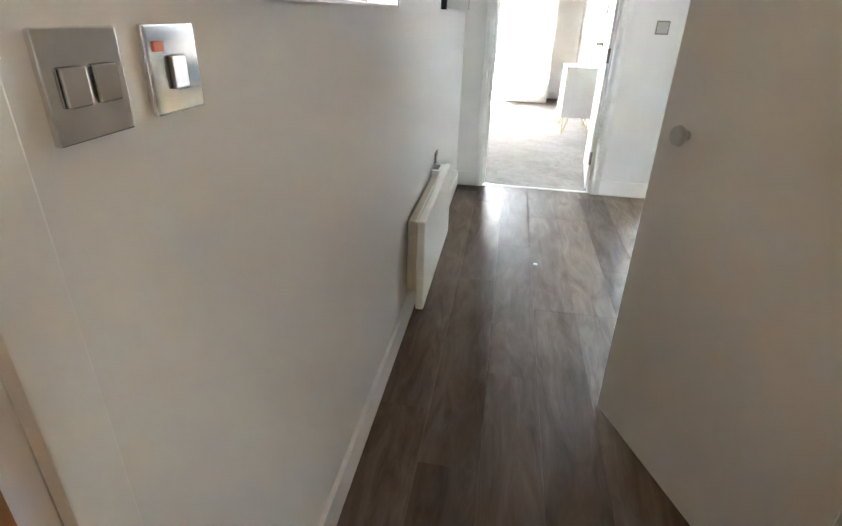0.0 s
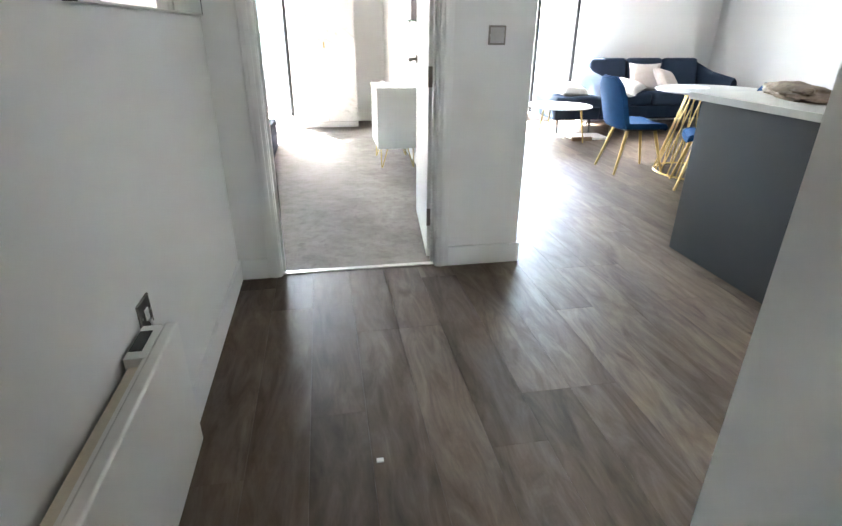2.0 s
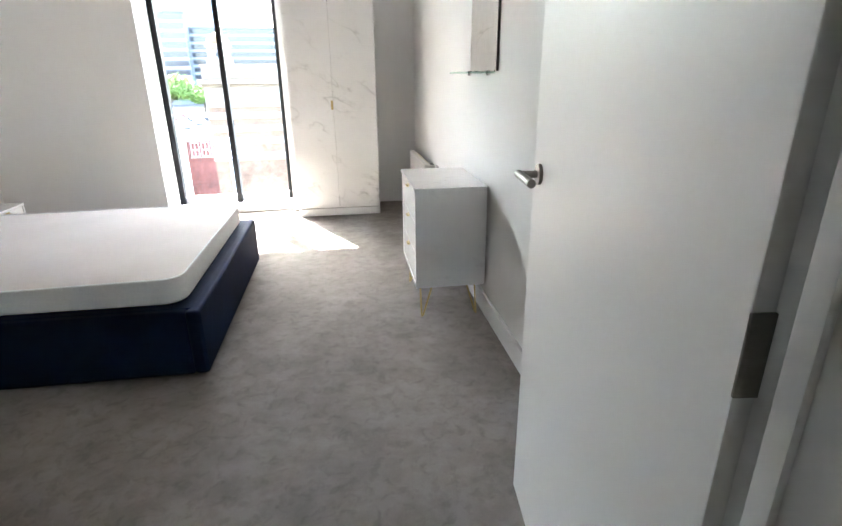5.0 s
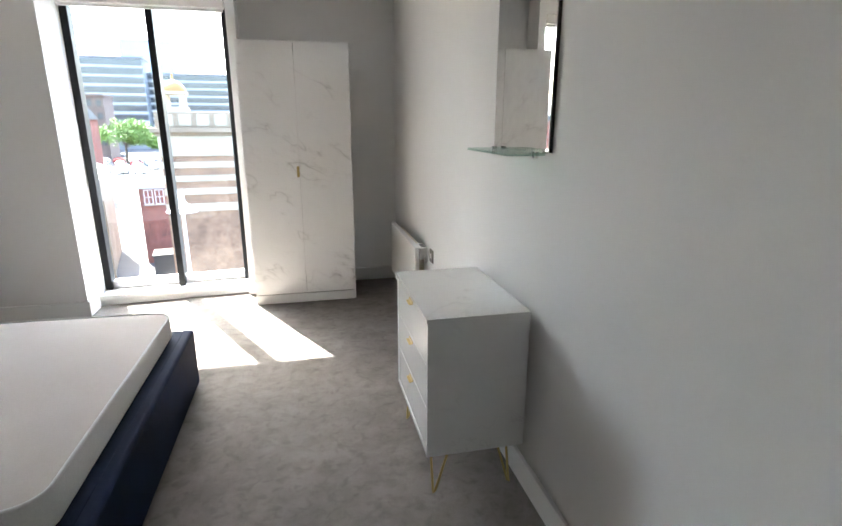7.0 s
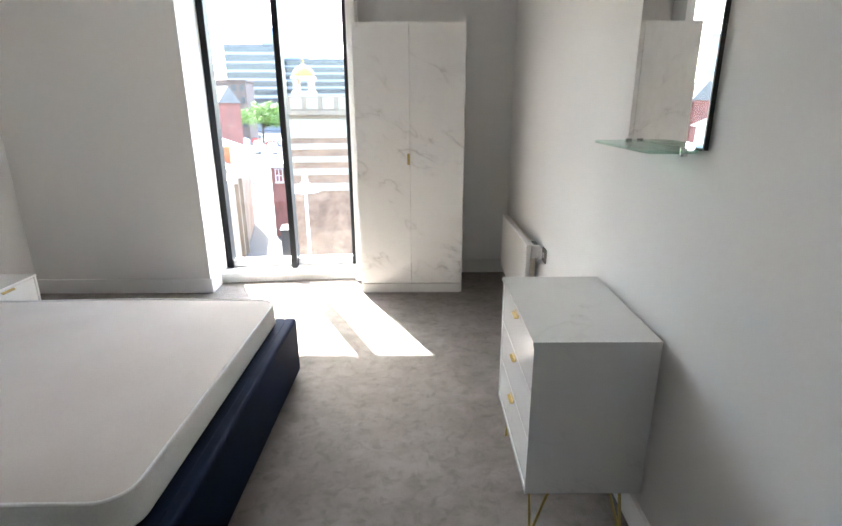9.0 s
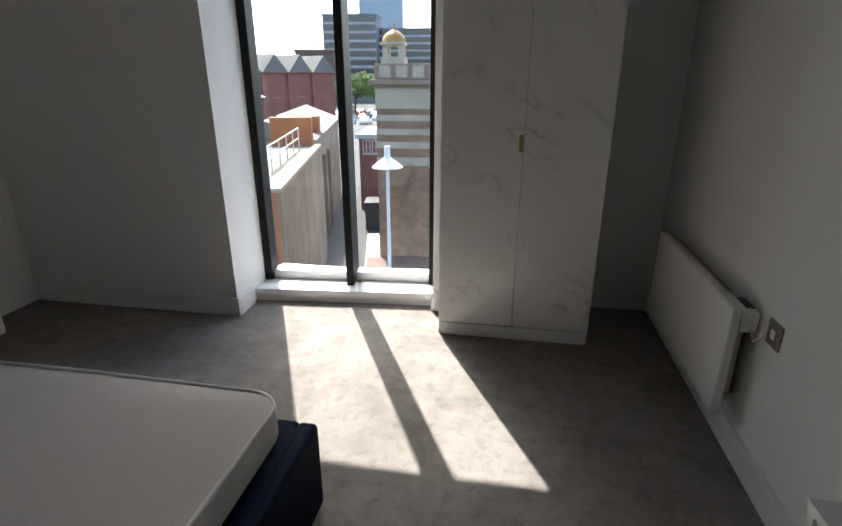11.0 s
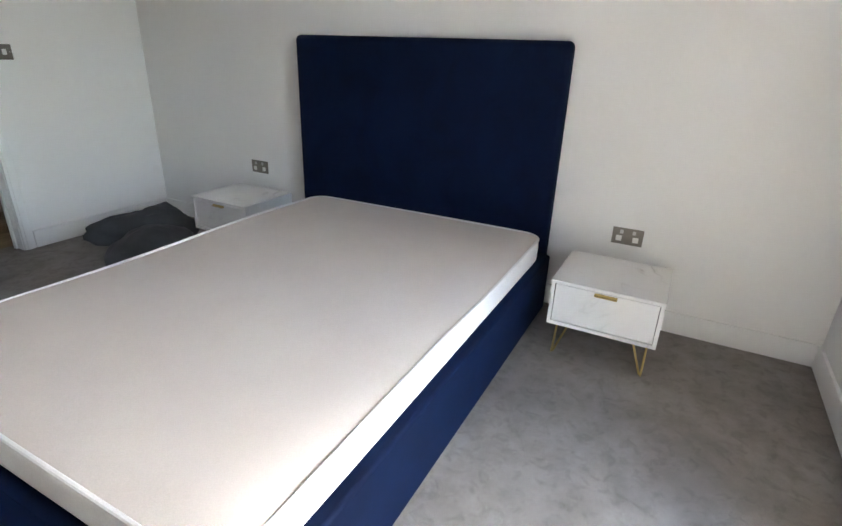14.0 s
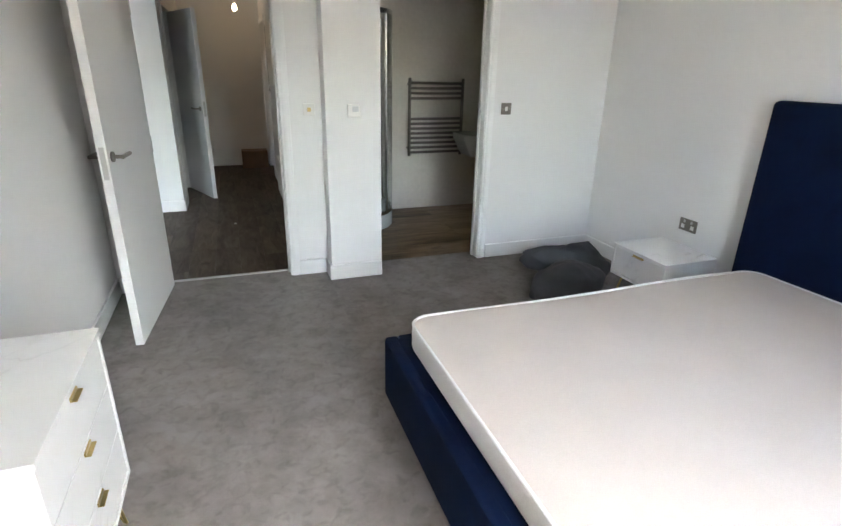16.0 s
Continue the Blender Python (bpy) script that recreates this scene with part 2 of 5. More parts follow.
def marble_material():
    """White laminate with faint broken streaks that all run one way."""
    m = material("marble_laminate", (0.8, 0.8, 0.79), 0.16)
    n, l, b = nodes_of(m)
    tc = n.new("ShaderNodeTexCoord")
    cmb = n.new("ShaderNodeCombineXYZ")
    for k, axis in enumerate(((0.20, 0.20, -0.15), (1.25, -1.35, 0.25), (0.75, 0.80, 2.05))):
        d = n.new("ShaderNodeVectorMath")
        d.operation = "DOT_PRODUCT"
        d.inputs[1].default_value = axis
        l.new(tc.outputs["Object"], d.inputs[0])
        l.new(d.outputs["Value"], cmb.inputs[k])
    v = cmb.outputs[0]
    ridge = noise_node(n, l, v, 1.5, 4, 0.5, 0.35)
    hairs = noise_node(n, l, v, 3.6, 3, 0.5, 0.3)
    patch = noise_node(n, l, tc.outputs["Object"], 2.3, 3, 0.5)
    cloud = noise_node(n, l, tc.outputs["Object"], 1.4, 4, 0.55)
    vein = ramp(n, l, ridge.outputs["Fac"], [(0.470, (1, 1, 1)), (0.494, (0.86, 0.855, 0.85)), (0.5, (0.60, 0.59, 0.58)), (0.506, (0.88, 0.875, 0.87)), (0.535, (1, 1, 1))])
    hair = ramp(n, l, hairs.outputs["Fac"], [(0.492, (1, 1, 1)), (0.5, (0.80, 0.795, 0.79)), (0.508, (1, 1, 1))])
    mask = ramp(n, l, patch.outputs["Fac"], [(0.46, (0.03, 0.03, 0.03)), (0.62, (0.9, 0.9, 0.9))])
    base = ramp(n, l, cloud.outputs["Fac"], [(0.3, (0.765, 0.76, 0.75)), (0.7, (0.82, 0.815, 0.805))])
    both = mix(n, l, "MULTIPLY", 0.6, vein, hair)
    l.new(mix(n, l, "MULTIPLY", mask, base, both), b.inputs["Base Color"])
    return m


def brick_material(name, c1, c2, mortar, scale=1.0):
    m = material(name, c1, 0.85)
    n, l, b = nodes_of(m)
    tc = n.new("ShaderNodeTexCoord")
    ge = n.new("ShaderNodeNewGeometry")
    sep = n.new("ShaderNodeSeparateXYZ")
    l.new(tc.outputs["Object"], sep.inputs[0])
    add = n.new("ShaderNodeMath")
    l.new(sep.outputs[0], add.inputs[0])
    l.new(sep.outputs[1], add.inputs[1])
    cmb = n.new("ShaderNodeCombineXYZ")
    l.new(add.outputs[0], cmb.inputs[0])
    l.new(sep.outputs[2], cmb.inputs[1])
    br = n.new("ShaderNodeTexBrick")
    br.inputs["Scale"].default_value = 4.4 * scale
    br.inputs["Color1"].default_value = (*c1, 1)
    br.inputs["Color2"].default_value = (*c2, 1)
    br.inputs["Mortar"].default_value = (*mortar, 1)
    br.inputs["Mortar Size"].default_value = 0.03
    l.new(cmb.outputs[0], br.inputs["Vector"])
    st = noise_node(n, l, tc.outputs["Object"], 0.7, 6, 0.65)
    s = ramp(n, l, st.outputs["Fac"], [(0.3, (0.56, 0.54, 0.52)), (0.62, (1.08, 1.05, 1.0))])
    soot = noise_node(n, l, tc.outputs["Object"], 3.2, 7, 0.72, 0.9)
    t = ramp(n, l, soot.outputs["Fac"], [(0.32, (0.55, 0.53, 0.52)), (0.52, (1, 1, 1)), (0.74, (1.18, 1.16, 1.14))])
    worn = mix(n, l, "MULTIPLY", 0.85, br.outputs["Color"], s)
    l.new(mix(n, l, "MULTIPLY", 0.7, worn, t), b.inputs["Base Color"])
    bump(n, l, b, br.outputs["Fac"], -0.3, 0.01)
    return m


M_CARPET = carpet_material()
M_PLANK = plank_material("grey_oak_plank", (0.088, 0.064, 0.048), (0.148, 0.113, 0.087), (0.215, 0.173, 0.138), "y", 0.44)
M_PLANK_X = plank_material("brown_oak_plank", (0.17, 0.108, 0.062), (0.28, 0.19, 0.118), (0.37, 0.265, 0.175), "x", 0.36)
M_NAVY = velvet_material("navy_velvet", (0.0015, 0.0052, 0.021), (0.0026, 0.0095, 0.037), 0.04)
M_CHAIRBLUE = velvet_material("blue_chair_velvet", (0.006, 0.040, 0.115), (0.010, 0.056, 0.155), 0.08)
M_SOFA = velvet_material("blue_grey_sofa_cloth", (0.016, 0.026, 0.046), (0.024, 0.037, 0.062), 0.06)
M_MATTRESS = mottled("mattress_knit", (0.625, 0.56, 0.51), (0.665, 0.60, 0.55), 0.88, 3, 260, 0.35, 0.0015)
M_MATTRIM = mottled("mattress_border", (0.76, 0.75, 0.73), (0.80, 0.79, 0.77), 0.85, 5, 160, 0.3, 0.0015)
M_MARBLE = marble_material()
M_BRICK_O = brick_material("orange_brick", (0.36, 0.115, 0.040), (0.47, 0.165, 0.062), (0.30, 0.16, 0.09))
M_BRICK_R = brick_material("red_brick", (0.24, 0.075, 0.058), (0.29, 0.10, 0.075), (0.20, 0.12, 0.10))
M_BRICK_B = brick_material("brown_brick", (0.26, 0.145, 0.088), (0.31, 0.18, 0.11), (0.24, 0.17, 0.13))
M_BRICK_D = brick_material("dull_brick", (0.13, 0.085, 0.07), (0.16, 0.105, 0.085), (0.13, 0.10, 0.09), 0.6)
M_RENDER_BEIGE = mottled("weathered_render", (0.19, 0.135, 0.092), (0.30, 0.23, 0.165), 0.9, 0.5, 8, 0.4, 0.01)
M_STONE = mottled("pale_stone", (0.33, 0.28, 0.21), (0.43, 0.37, 0.29), 0.85, 1.1, 16, 0.3, 0.006)
M_RENDER_W = mottled("white_render", (0.35, 0.35, 0.34), (0.45, 0.45, 0.44), 0.85, 0.6, 12, 0.2, 0.005)
M_ROOF_FLAT = mottled("flat_roof_felt", (0.105, 0.095, 0.080), (0.21, 0.19, 0.155), 0.9, 0.5, 10, 0.3, 0.006)
M_SLATE = mottled("slate_roof", (0.095, 0.088, 0.082), (0.175, 0.162, 0.150), 0.75, 0.9, 9, 0.4, 0.01)
M_CONCRETE = mottled("dark_concrete", (0.15, 0.153, 0.165), (0.19, 0.193, 0.205), 0.85, 0.1, 2, 0.2, 0.02)
M_CONCRETE_L = mottled("pale_concrete", (0.32, 0.32, 0.32), (0.40, 0.40, 0.40), 0.8, 0.1, 2, 0.2, 0.02)
M_TOWERBLUE = mottled("blue_glazed_facade", (0.22, 0.28, 0.34), (0.30, 0.36, 0.42), 0.3, 0.06, 1.5, 0.1, 0.02)
M_ASPHALT = mottled("asphalt", (0.045, 0.046, 0.048), (0.07, 0.07, 0.072), 0.9, 0.15, 14, 0.4, 0.01)
M_LANE = mottled("worn_concrete_lane", (0.115, 0.103, 0.09), (0.20, 0.183, 0.162), 0.9, 0.35, 9, 0.3, 0.01)
M_PANE = mottled("dark_window_pane", (0.035, 0.04, 0.048), (0.06, 0.066, 0.075), 0.08, 0.4, 3, 0.02, 0.002)
M_GALV = mottled("galvanised_metal", (0.55, 0.56, 0.57), (0.66, 0.67, 0.68), 0.45, 2, 30, 0.1, 0.002, 0.6)
M_ACWHITE = mottled("weathered_white_metal", (0.34, 0.32, 0.285), (0.46, 0.44, 0.40), 0.5, 1.5, 20, 0.1, 0.002)
M_LAMPWHITE = mottled("white_pole_paint", (0.66, 0.66, 0.66), (0.74, 0.74, 0.74), 0.4, 2, 30, 0.05, 0.001)
M_GILT = mottled("gilded_dome", (0.30, 0.15, 0.045), (0.38, 0.21, 0.07), 0.5, 3, 25, 0.2, 0.004, 0.3)
M_LEAF = mottled("leaf_green", (0.085, 0.15, 0.022), (0.14, 0.22, 0.04), 0.6, 0.6, 8, 0.1, 0.01)
M_BARK = mottled("bark", (0.07, 0.05, 0.035), (0.11, 0.08, 0.055), 0.9, 2, 20, 0.5, 0.02)
M_TYRE = mottled("tyre_rubber", (0.02, 0.02, 0.02), (0.03, 0.03, 0.03), 0.8, 5, 40, 0.2, 0.002)
CAR_PAINTS = [mottled("car_paint_" + s, c, tuple(v * 1.1 for v in c), 0.22, 1, 20, 0.02, 0.001)
              for s, c in (("white", (0.7, 0.7, 0.7)), ("silver", (0.42, 0.43, 0.45)), ("dark", (0.03, 0.035, 0.05)), ("red", (0.30, 0.03, 0.025)))]


# ---- mesh helpers ----
def box(bm, x0, y0, z0, x1, y1, z1, bevel=0.0, seg=2):
    vs = [bm.verts.new(p) for p in ((x0, y0, z0), (x1, y0, z0), (x1, y1, z0), (x0, y1, z0),
                                    (x0, y0, z1), (x1, y0, z1), (x1, y1, z1), (x0, y1, z1))]
    fs = [bm.faces.new([vs[i] for i in q]) for q in ((3, 2, 1, 0), (4, 5, 6, 7), (0, 1, 5, 4), (1, 2, 6, 5), (2, 3, 7, 6), (3, 0, 4, 7))]
    if bevel:
        es = {e for f in fs for e in f.edges}
        bmesh.ops.bevel(bm, geom=list(es), offset=bevel, segments=seg, profile=0.5, affect="EDGES")
    return bm


def boxes(*rows, bevel=0.0, seg=2):
    bm = bmesh.new()
    for r in rows:
        box(bm, *r, bevel=bevel, seg=seg)
    return bm


def rod(bm, p, q, r, r2=None, n=12, caps=True):
    p, q = Vector(p), Vector(q)
    d = (q - p).normalized()
    a = d.orthogonal().normalized()
    b = d.cross(a)
    r2 = r if r2 is None else r2
    rings = []
    for c, rr in ((p, r), (q, r2)):
        rings.append([bm.verts.new(c + (a * math.cos(2 * math.pi * i / n) + b * math.sin(2 * math.pi * i / n)) * rr) for i in range(n)])
    for i in range(n):
        bm.faces.new((rings[0][i], rings[0][(i + 1) % n], rings[1][(i + 1) % n], rings[1][i]))
    if caps:
        bm.faces.new(rings[0][::-1])
        bm.faces.new(rings[1])
    return bm


def tube(bm, pts, r, n=10, closed=False):
    """A bent round bar through the points."""
    pts = [Vector(p) for p in pts]
    k = len(pts)
    rings, ref = [], None
    for i, p in enumerate(pts):
        d = (pts[(i + 1) % k] - pts[i - 1]) if closed else (pts[min(i + 1, k - 1)] - pts[max(i - 1, 0)])
        d.normalize()
        ref = d.orthogonal() if ref is None else ref - d * ref.dot(d)
        ref.normalize()
        b = d.cross(ref)
        rings.append([bm.verts.new(p + (ref * math.cos(2 * math.pi * j / n) + b * math.sin(2 * math.pi * j / n)) * r) for j in range(n)])
    for i in range(k if closed else k - 1):
        u, v = rings[i], rings[(i + 1) % k]
        for j in range(n):
            bm.faces.new((u[j], u[(j + 1) % n], v[(j + 1) % n], v[j]))
    if not closed:
        bm.faces.new(rings[0][::-1])
        bm.faces.new(rings[-1])
    return bm


def lathe(bm, profile, n=32, centre=(0, 0, 0), turn=None):
    """A body of revolution about z from (radius, height) pairs."""
    c = Vector(centre)
    rings = []
    for r, z in profile:
        ring = []
        for i in range(n):
            a = 2 * math.pi * i / n
            v = Vector((r * math.cos(a), r * math.sin(a), z))
            ring.append(bm.verts.new((turn @ v if turn else v) + c))
        rings.append(ring)
    for u, v in zip(rings, rings[1:]):
        for i in range(n):
            bm.faces.new((u[i], u[(i + 1) % n], v[(i + 1) % n], v[i]))
    bm.faces.new(rings[0][::-1])
    bm.faces.new(rings[-1])
    return bm


def rounded_slab(bm, x0, y0, x1, y1, r, zs, n=8):
    """A slab with rounded corners in plan; zs: (height, inset) rows from below to above."""
    rings = []
    for z, inset in zs:
        ring = []
        rr = max(r - inset, 0.002)
        for cx, cy, a0 in ((x1 - r, y1 - r, 0), (x0 + r, y1 - r, 90), (x0 + r, y0 + r, 180), (x1 - r, y0 + r, 270)):
            for i in range(n + 1):
                a = radians(a0 + 90 * i / n)
                ring.append(bm.verts.new((cx + rr * math.cos(a), cy + rr * math.sin(a), z)))
        rings.append(ring)
    k = len(rings[0])
    for u, v in zip(rings, rings[1:]):
        for i in range(k):
            bm.faces.new((u[i], u[(i + 1) % k], v[(i + 1) % k], v[i]))
    bm.faces.new(rings[0][::-1])
    bm.faces.new(rings[-1])
    return bm


def flat_faces(me):
    """Keeps broad faces flat beside rounded edges: corner normals weighted by area."""
    around = [[] for _ in me.vertices]
    for p in me.polygons:
        for v in p.vertices:
            around[v].append((p.normal.copy(), p.area))
    limit = math.cos(radians(38))
    out = []
    for p in me.polygons:
        for v in p.vertices:
            s = Vector((0, 0, 0))
            for nrm, area in around[v]:
                if nrm.dot(p.normal) > limit:
                    s += nrm * area * area
            out.append(s.normalized() if s.length > 1e-16 else p.normal.copy())
    me.normals_split_custom_set(out)


def mesh_of(name, bm, mat, smooth=True):
    bmesh.ops.recalc_face_normals(bm, faces=bm.faces)
    me = bpy.data.meshes.new(name)
    bm.to_mesh(me)
    bm.free()
    me.materials.append(mat)
    if smooth:
        me.shade_smooth()
        me.set_sharp_from_angle(angle=radians(38))
        if len(me.polygons) < 500:
            flat_faces(me)
    return me


def part(name, bm, mat, parent=None, label="", at=None, smooth=True):
    ob = new(name, mesh_of(name, bm, mat, smooth))
    if parent:
        ob.parent = parent
    if at is not None:
        ob.matrix_basis = at
    if label:
        tagged(ob, label)
    return ob


def thing(name, at, label, category, group=""):
    ob = new(name)
    ob.empty_display_size = 0.1
    ob.matrix_basis = at
    return tagged(ob, label, category, group)


def structure(name, bm, mat, label, category, smooth=False):
    return tagged(part(name, bm, mat, smooth=smooth), label, category, kind="structure")


# ---- the shell ----
CEIL = 2.42
HEAD = 2.04
XW, XE = -2.62, 1.155          # bedroom, west and east
YN, YB = 4.625, 5.12            # north pier face, wall behind the wardrobe
PX = -1.245                    # window reveal, west
KS = -2.07                     # kitchen, south
HW, HE = -0.22, 0.875           # hall, west and east
LE = 6.25                      # living room, east

structure("floor", boxes((-3.0, -5.0, -0.25, 6.6, 5.30, -0.012)), M_LANE, "bare concrete floor slab under planks and carpet", "floor")
structure("ceiling", boxes((-3.0, -5.0, CEIL, 6.6, 5.36, CEIL + 0.2)), M_CEIL, "plain white painted flat ceiling", "ceiling")
structure("wall_hall_west", boxes((HW - 0.12, -3.80, 0, HW, 0.04, CEIL), (HW - 0.12, -4.64, HEAD, HW, -3.80, CEIL), (HW - 0.12, -4.80, 0, HW, -4.64, CEIL)),
          M_WALL, "white painted hall wall with entrance door opening", "wall")
structure("wall_hall_south", boxes((HW - 0.12, -4.95, 0, 2.2, -4.80, CEIL)), M_WALL, "white painted wall at the hall's end", "wall")
structure("wall_hall_east", boxes((HE, -4.80, 0, HE + 0.12, -3.26, CEIL), (HE, -3.26, HEAD, HE + 0.12, -2.46, CEIL), (HE, -2.46, 0, HE + 0.12, KS, CEIL)),
          M_WALL, "white painted hall wall with cupboard door opening", "wall")
structure("wall_cupboard", boxes((2.08, -4.80, 0, 2.2, KS - 0.12, CEIL), (HE + 0.12, -3.75, 0, 2.08, -3.63, CEIL)), M_WALL, "white painted cupboard walls", "wall")
structure("wall_kitchen_south", boxes((HE + 0.12, KS - 0.12, 0, 6.4, KS, CEIL)), M_WALL, "white painted kitchen wall", "wall")
structure("wall_bedroom_south", boxes((HW, -0.04, 0, -0.03, 0.11, CEIL), (-0.03, -0.04, HEAD + 0.03, 0.865, 0.11, CEIL), (0.865, -0.04, 0, 1.31, 0.11, CEIL),
                                      (-0.285, 0.04, 0, HW, 0.11, CEIL)),
          M_WALL, "white painted wall around the bedroom door", "wall")
structure("wall_riser_box", boxes((-0.665, 0.04, 0, -0.285, 0.282, CEIL)), M_WALL, "white painted boxed-out wall between two doors", "wall")
structure("wall_ensuite_door", boxes((XW, 0.04, 0, -1.555, 0.16, CEIL), (-1.555, 0.04, HEAD + 0.03, -0.665, 0.16, CEIL)),
          M_WALL, "white painted wall around the ensuite door", "wall")
structure("wall_bedroom_east", boxes((XE, 0.11, 0, 1.31, 5.30, CEIL)), M_WALL, "white painted bedroom wall", "wall")
structure("wall_bedroom_west", boxes((XW - 0.15, -1.70, 0, XW, 5.30, CEIL)), M_WALL, "white painted wall behind the bed", "wall")
structure("wall_ensuite_south", boxes((XW, -1.68, 0, HW - 0.12, -1.56, CEIL)), M_TILE, "pale marbled panel wall in the ensuite", "wall")
structure("wall_ensuite_east", boxes((HW - 0.14, -1.56, 0, HW - 0.12, 0.04, CEIL)), M_TILE, "pale marbled panel wall in the ensuite", "wall")
structure("wall_north_pier", boxes((XW, YN, 0, PX, 5.09, CEIL)), M_WALL, "white painted pier beside the tall window", "wall")
structure("wall_north", boxes((PX, 4.90, 2.27, -0.13, 5.26, CEIL), (PX, 5.16, -0.10, -0.13, 5.26, 0.10),
                              (-0.13, 4.90, 0, -0.065, 5.26, CEIL), (-0.065, YB, 0, XE, 5.26, CEIL)),
          M_WALL, "white painted window wall behind the wardrobe", "wall")
structure("wall_living_north", boxes((1.31, 4.85, 0, 2.05, 5.20, CEIL), (2.05, 4.95, 2.27, 3.98, 5.20, CEIL), (2.05, 4.98, -0.1, 3.98, 5.20, 0.10),
                                     (3.98, YN, 0, 5.64, 5.20, CEIL), (5.64, 5.0, 0, LE, 5.20, CEIL)),
          M_WALL, "white painted living room window wall", "wall")
structure("wall_living_east", boxes((LE, KS - 0.12, 0, LE + 0.15, 5.30, CEIL)), M_WALL, "white painted living room wall", "wall")

structure("carpet", boxes((XW, 0.005, -0.012, XE, YB, 0.0)), M_CARPET, "grey cut pile carpet with light mottled shading", "carpet")
structure("threshold", boxes((0.0, -0.02, -0.012, 0.835, 0.012, 0.006), bevel=0.003), M_STEEL, "brushed metal threshold strip under the door", "threshold")


def skirting(name, x0, y0, x1, y1, side, h=0.115, t=0.016):
    """A board along a wall's face from one end to the other, on the side given as a unit step."""
    bm = bmesh.new()
    dx, dy = side
    box(bm, min(x0, x1, x0 + dx * t, x1 + dx * t), min(y0, y1, y0 + dy * t, y1 + dy * t), 0.0,
        max(x0, x1, x0 + dx * t, x1 + dx * t), max(y0, y1, y0 + dy * t, y1 + dy * t), h, bevel=0.004)
    return structure(name, bm, M_TRIM, "white gloss painted skirting board", "skirting", smooth=True)


SK = (
    (HW, -3.73, HW, -0.056, (1, 0)), (HW, -0.04, -0.068, -0.04, (0, -1)), (0.903, -0.04, 1.31, -0.04, (0, -1)), (1.31, -0.056, 1.31, 4.85, (1, 0)),
    (HE, -4.80, HE, -3.33, (-1, 0)), (HE, -2.39, HE, KS + 0.016, (-1, 0)), (HE, KS, LE, KS, (0, 1)), (HW, -4.80, HE, -4.80, (0, 1)),
    (-0.285, 0.11, -0.068, 0.11, (0, 1)), (-0.665, 0.282, -0.269, 0.282, (0, 1)), (-0.285, 0.126, -0.285, 0.282, (1, 0)), (XW, 0.16, -1.60, 0.16, (0, 1)),
    (0.903, 0.11, XE, 0.11, (0, 1)), (XE, 0.126, XE, YB, (-1, 0)), (XW, 0.176, XW, YN, (1, 0)), (XW, YN, PX + 0.016, YN, (0, -1)), (PX, YN, PX, 4.80, (1, 0)),
    (-0.065, YB, XE, YB, (0, -1)), (-0.14, 4.90, -0.058, 4.90, (0, -1)), (3.98, YN, 5.64, YN, (0, -1)), (5.64, 5.0, LE, 5.0, (0, -1)), (LE, KS + 0.016, LE, 5.0, (-1, 0)),
)
for k, row in enumerate(SK):
    skirting("baseboard_%d" % (k + 1), *row)


def door_lining(name, x0, x1, y0, y1, label, stop=True, faces=(True, True)):
    """Lining, stops and architraves of an opening in a wall that runs along x."""
    bm = bmesh.new()
    t, w, p = 0.03, 0.068, 0.016
    box(bm, x0 - t, y0 - 0.002, 0, x0, y1 + 0.002, HEAD, 0.002)
    box(bm, x1, y0 - 0.002, 0, x1 + t, y1 + 0.002, HEAD, 0.002)
    box(bm, x0 - t, y0 - 0.002, HEAD, x1 + t, y1 + 0.002, HEAD + t, 0.002)
    if stop:
        ys = y1 - 0.065
        box(bm, x0, ys - 0.03, 0, x0 + 0.012, ys, HEAD, 0.002)
        box(bm, x1 - 0.012, ys - 0.03, 0, x1, ys, HEAD, 0.002)
        box(bm, x0, ys - 0.03, HEAD - 0.012, x1, ys, HEAD, 0.002)
    for on, a, b in ((faces[0], y0 - p, y0), (faces[1], y1, y1 + p)):
        if on:
            for m0, m1 in ((x0 - w, x0 - 0.004), (x1 + 0.004, x1 + w)):
                box(bm, m0, a, 0, m1, b, HEAD + 0.004, 0.005)
                box(bm, m0 + 0.018, a - 0.004 if a < y0 else a, 0, m1 - 0.018, b + 0.004 if a >= y1 else b, HEAD + 0.004, 0.003)
            box(bm, x0 - w, a, HEAD + 0.004, x1 + w, b, HEAD + 0.068, 0.005)
    return structure(name, bm, M_TRIM, label, "door frame", smooth=True)


door_lining("door_frame_bedroom", 0.0, 0.835, -0.04, 0.11, "white gloss door frame with moulded architraves")
door_lining("door_frame_ensuite", -1.525, -0.695, 0.04, 0.16, "white gloss ensuite door frame", faces=(False, True))


def lever(parent, x, y, z, sign, toward):
    """A rose and a round-bar lever on one face of a leaf; sign: the way out of the face along y, toward: the way it points along x."""
    bm = bmesh.new()
    rod(bm, (x, y, z), (x, y + sign * 0.009, z), 0.026, n=28)
    rose = part("rose", bm, M_BRONZE, parent, "brushed steel round rose")
    bm = bmesh.new()
    rod(bm, (x, y + sign * 0.009, z), (x, y + sign * 0.05, z), 0.0095, n=16)
    rod(bm, (x - toward * 0.012, y + sign * 0.052, z), (x + toward * 0.118, y + sign * 0.052, z), 0.0105, n=18)
    part("lever", bm, M_BRONZE, rose, "brushed steel round-bar lever")


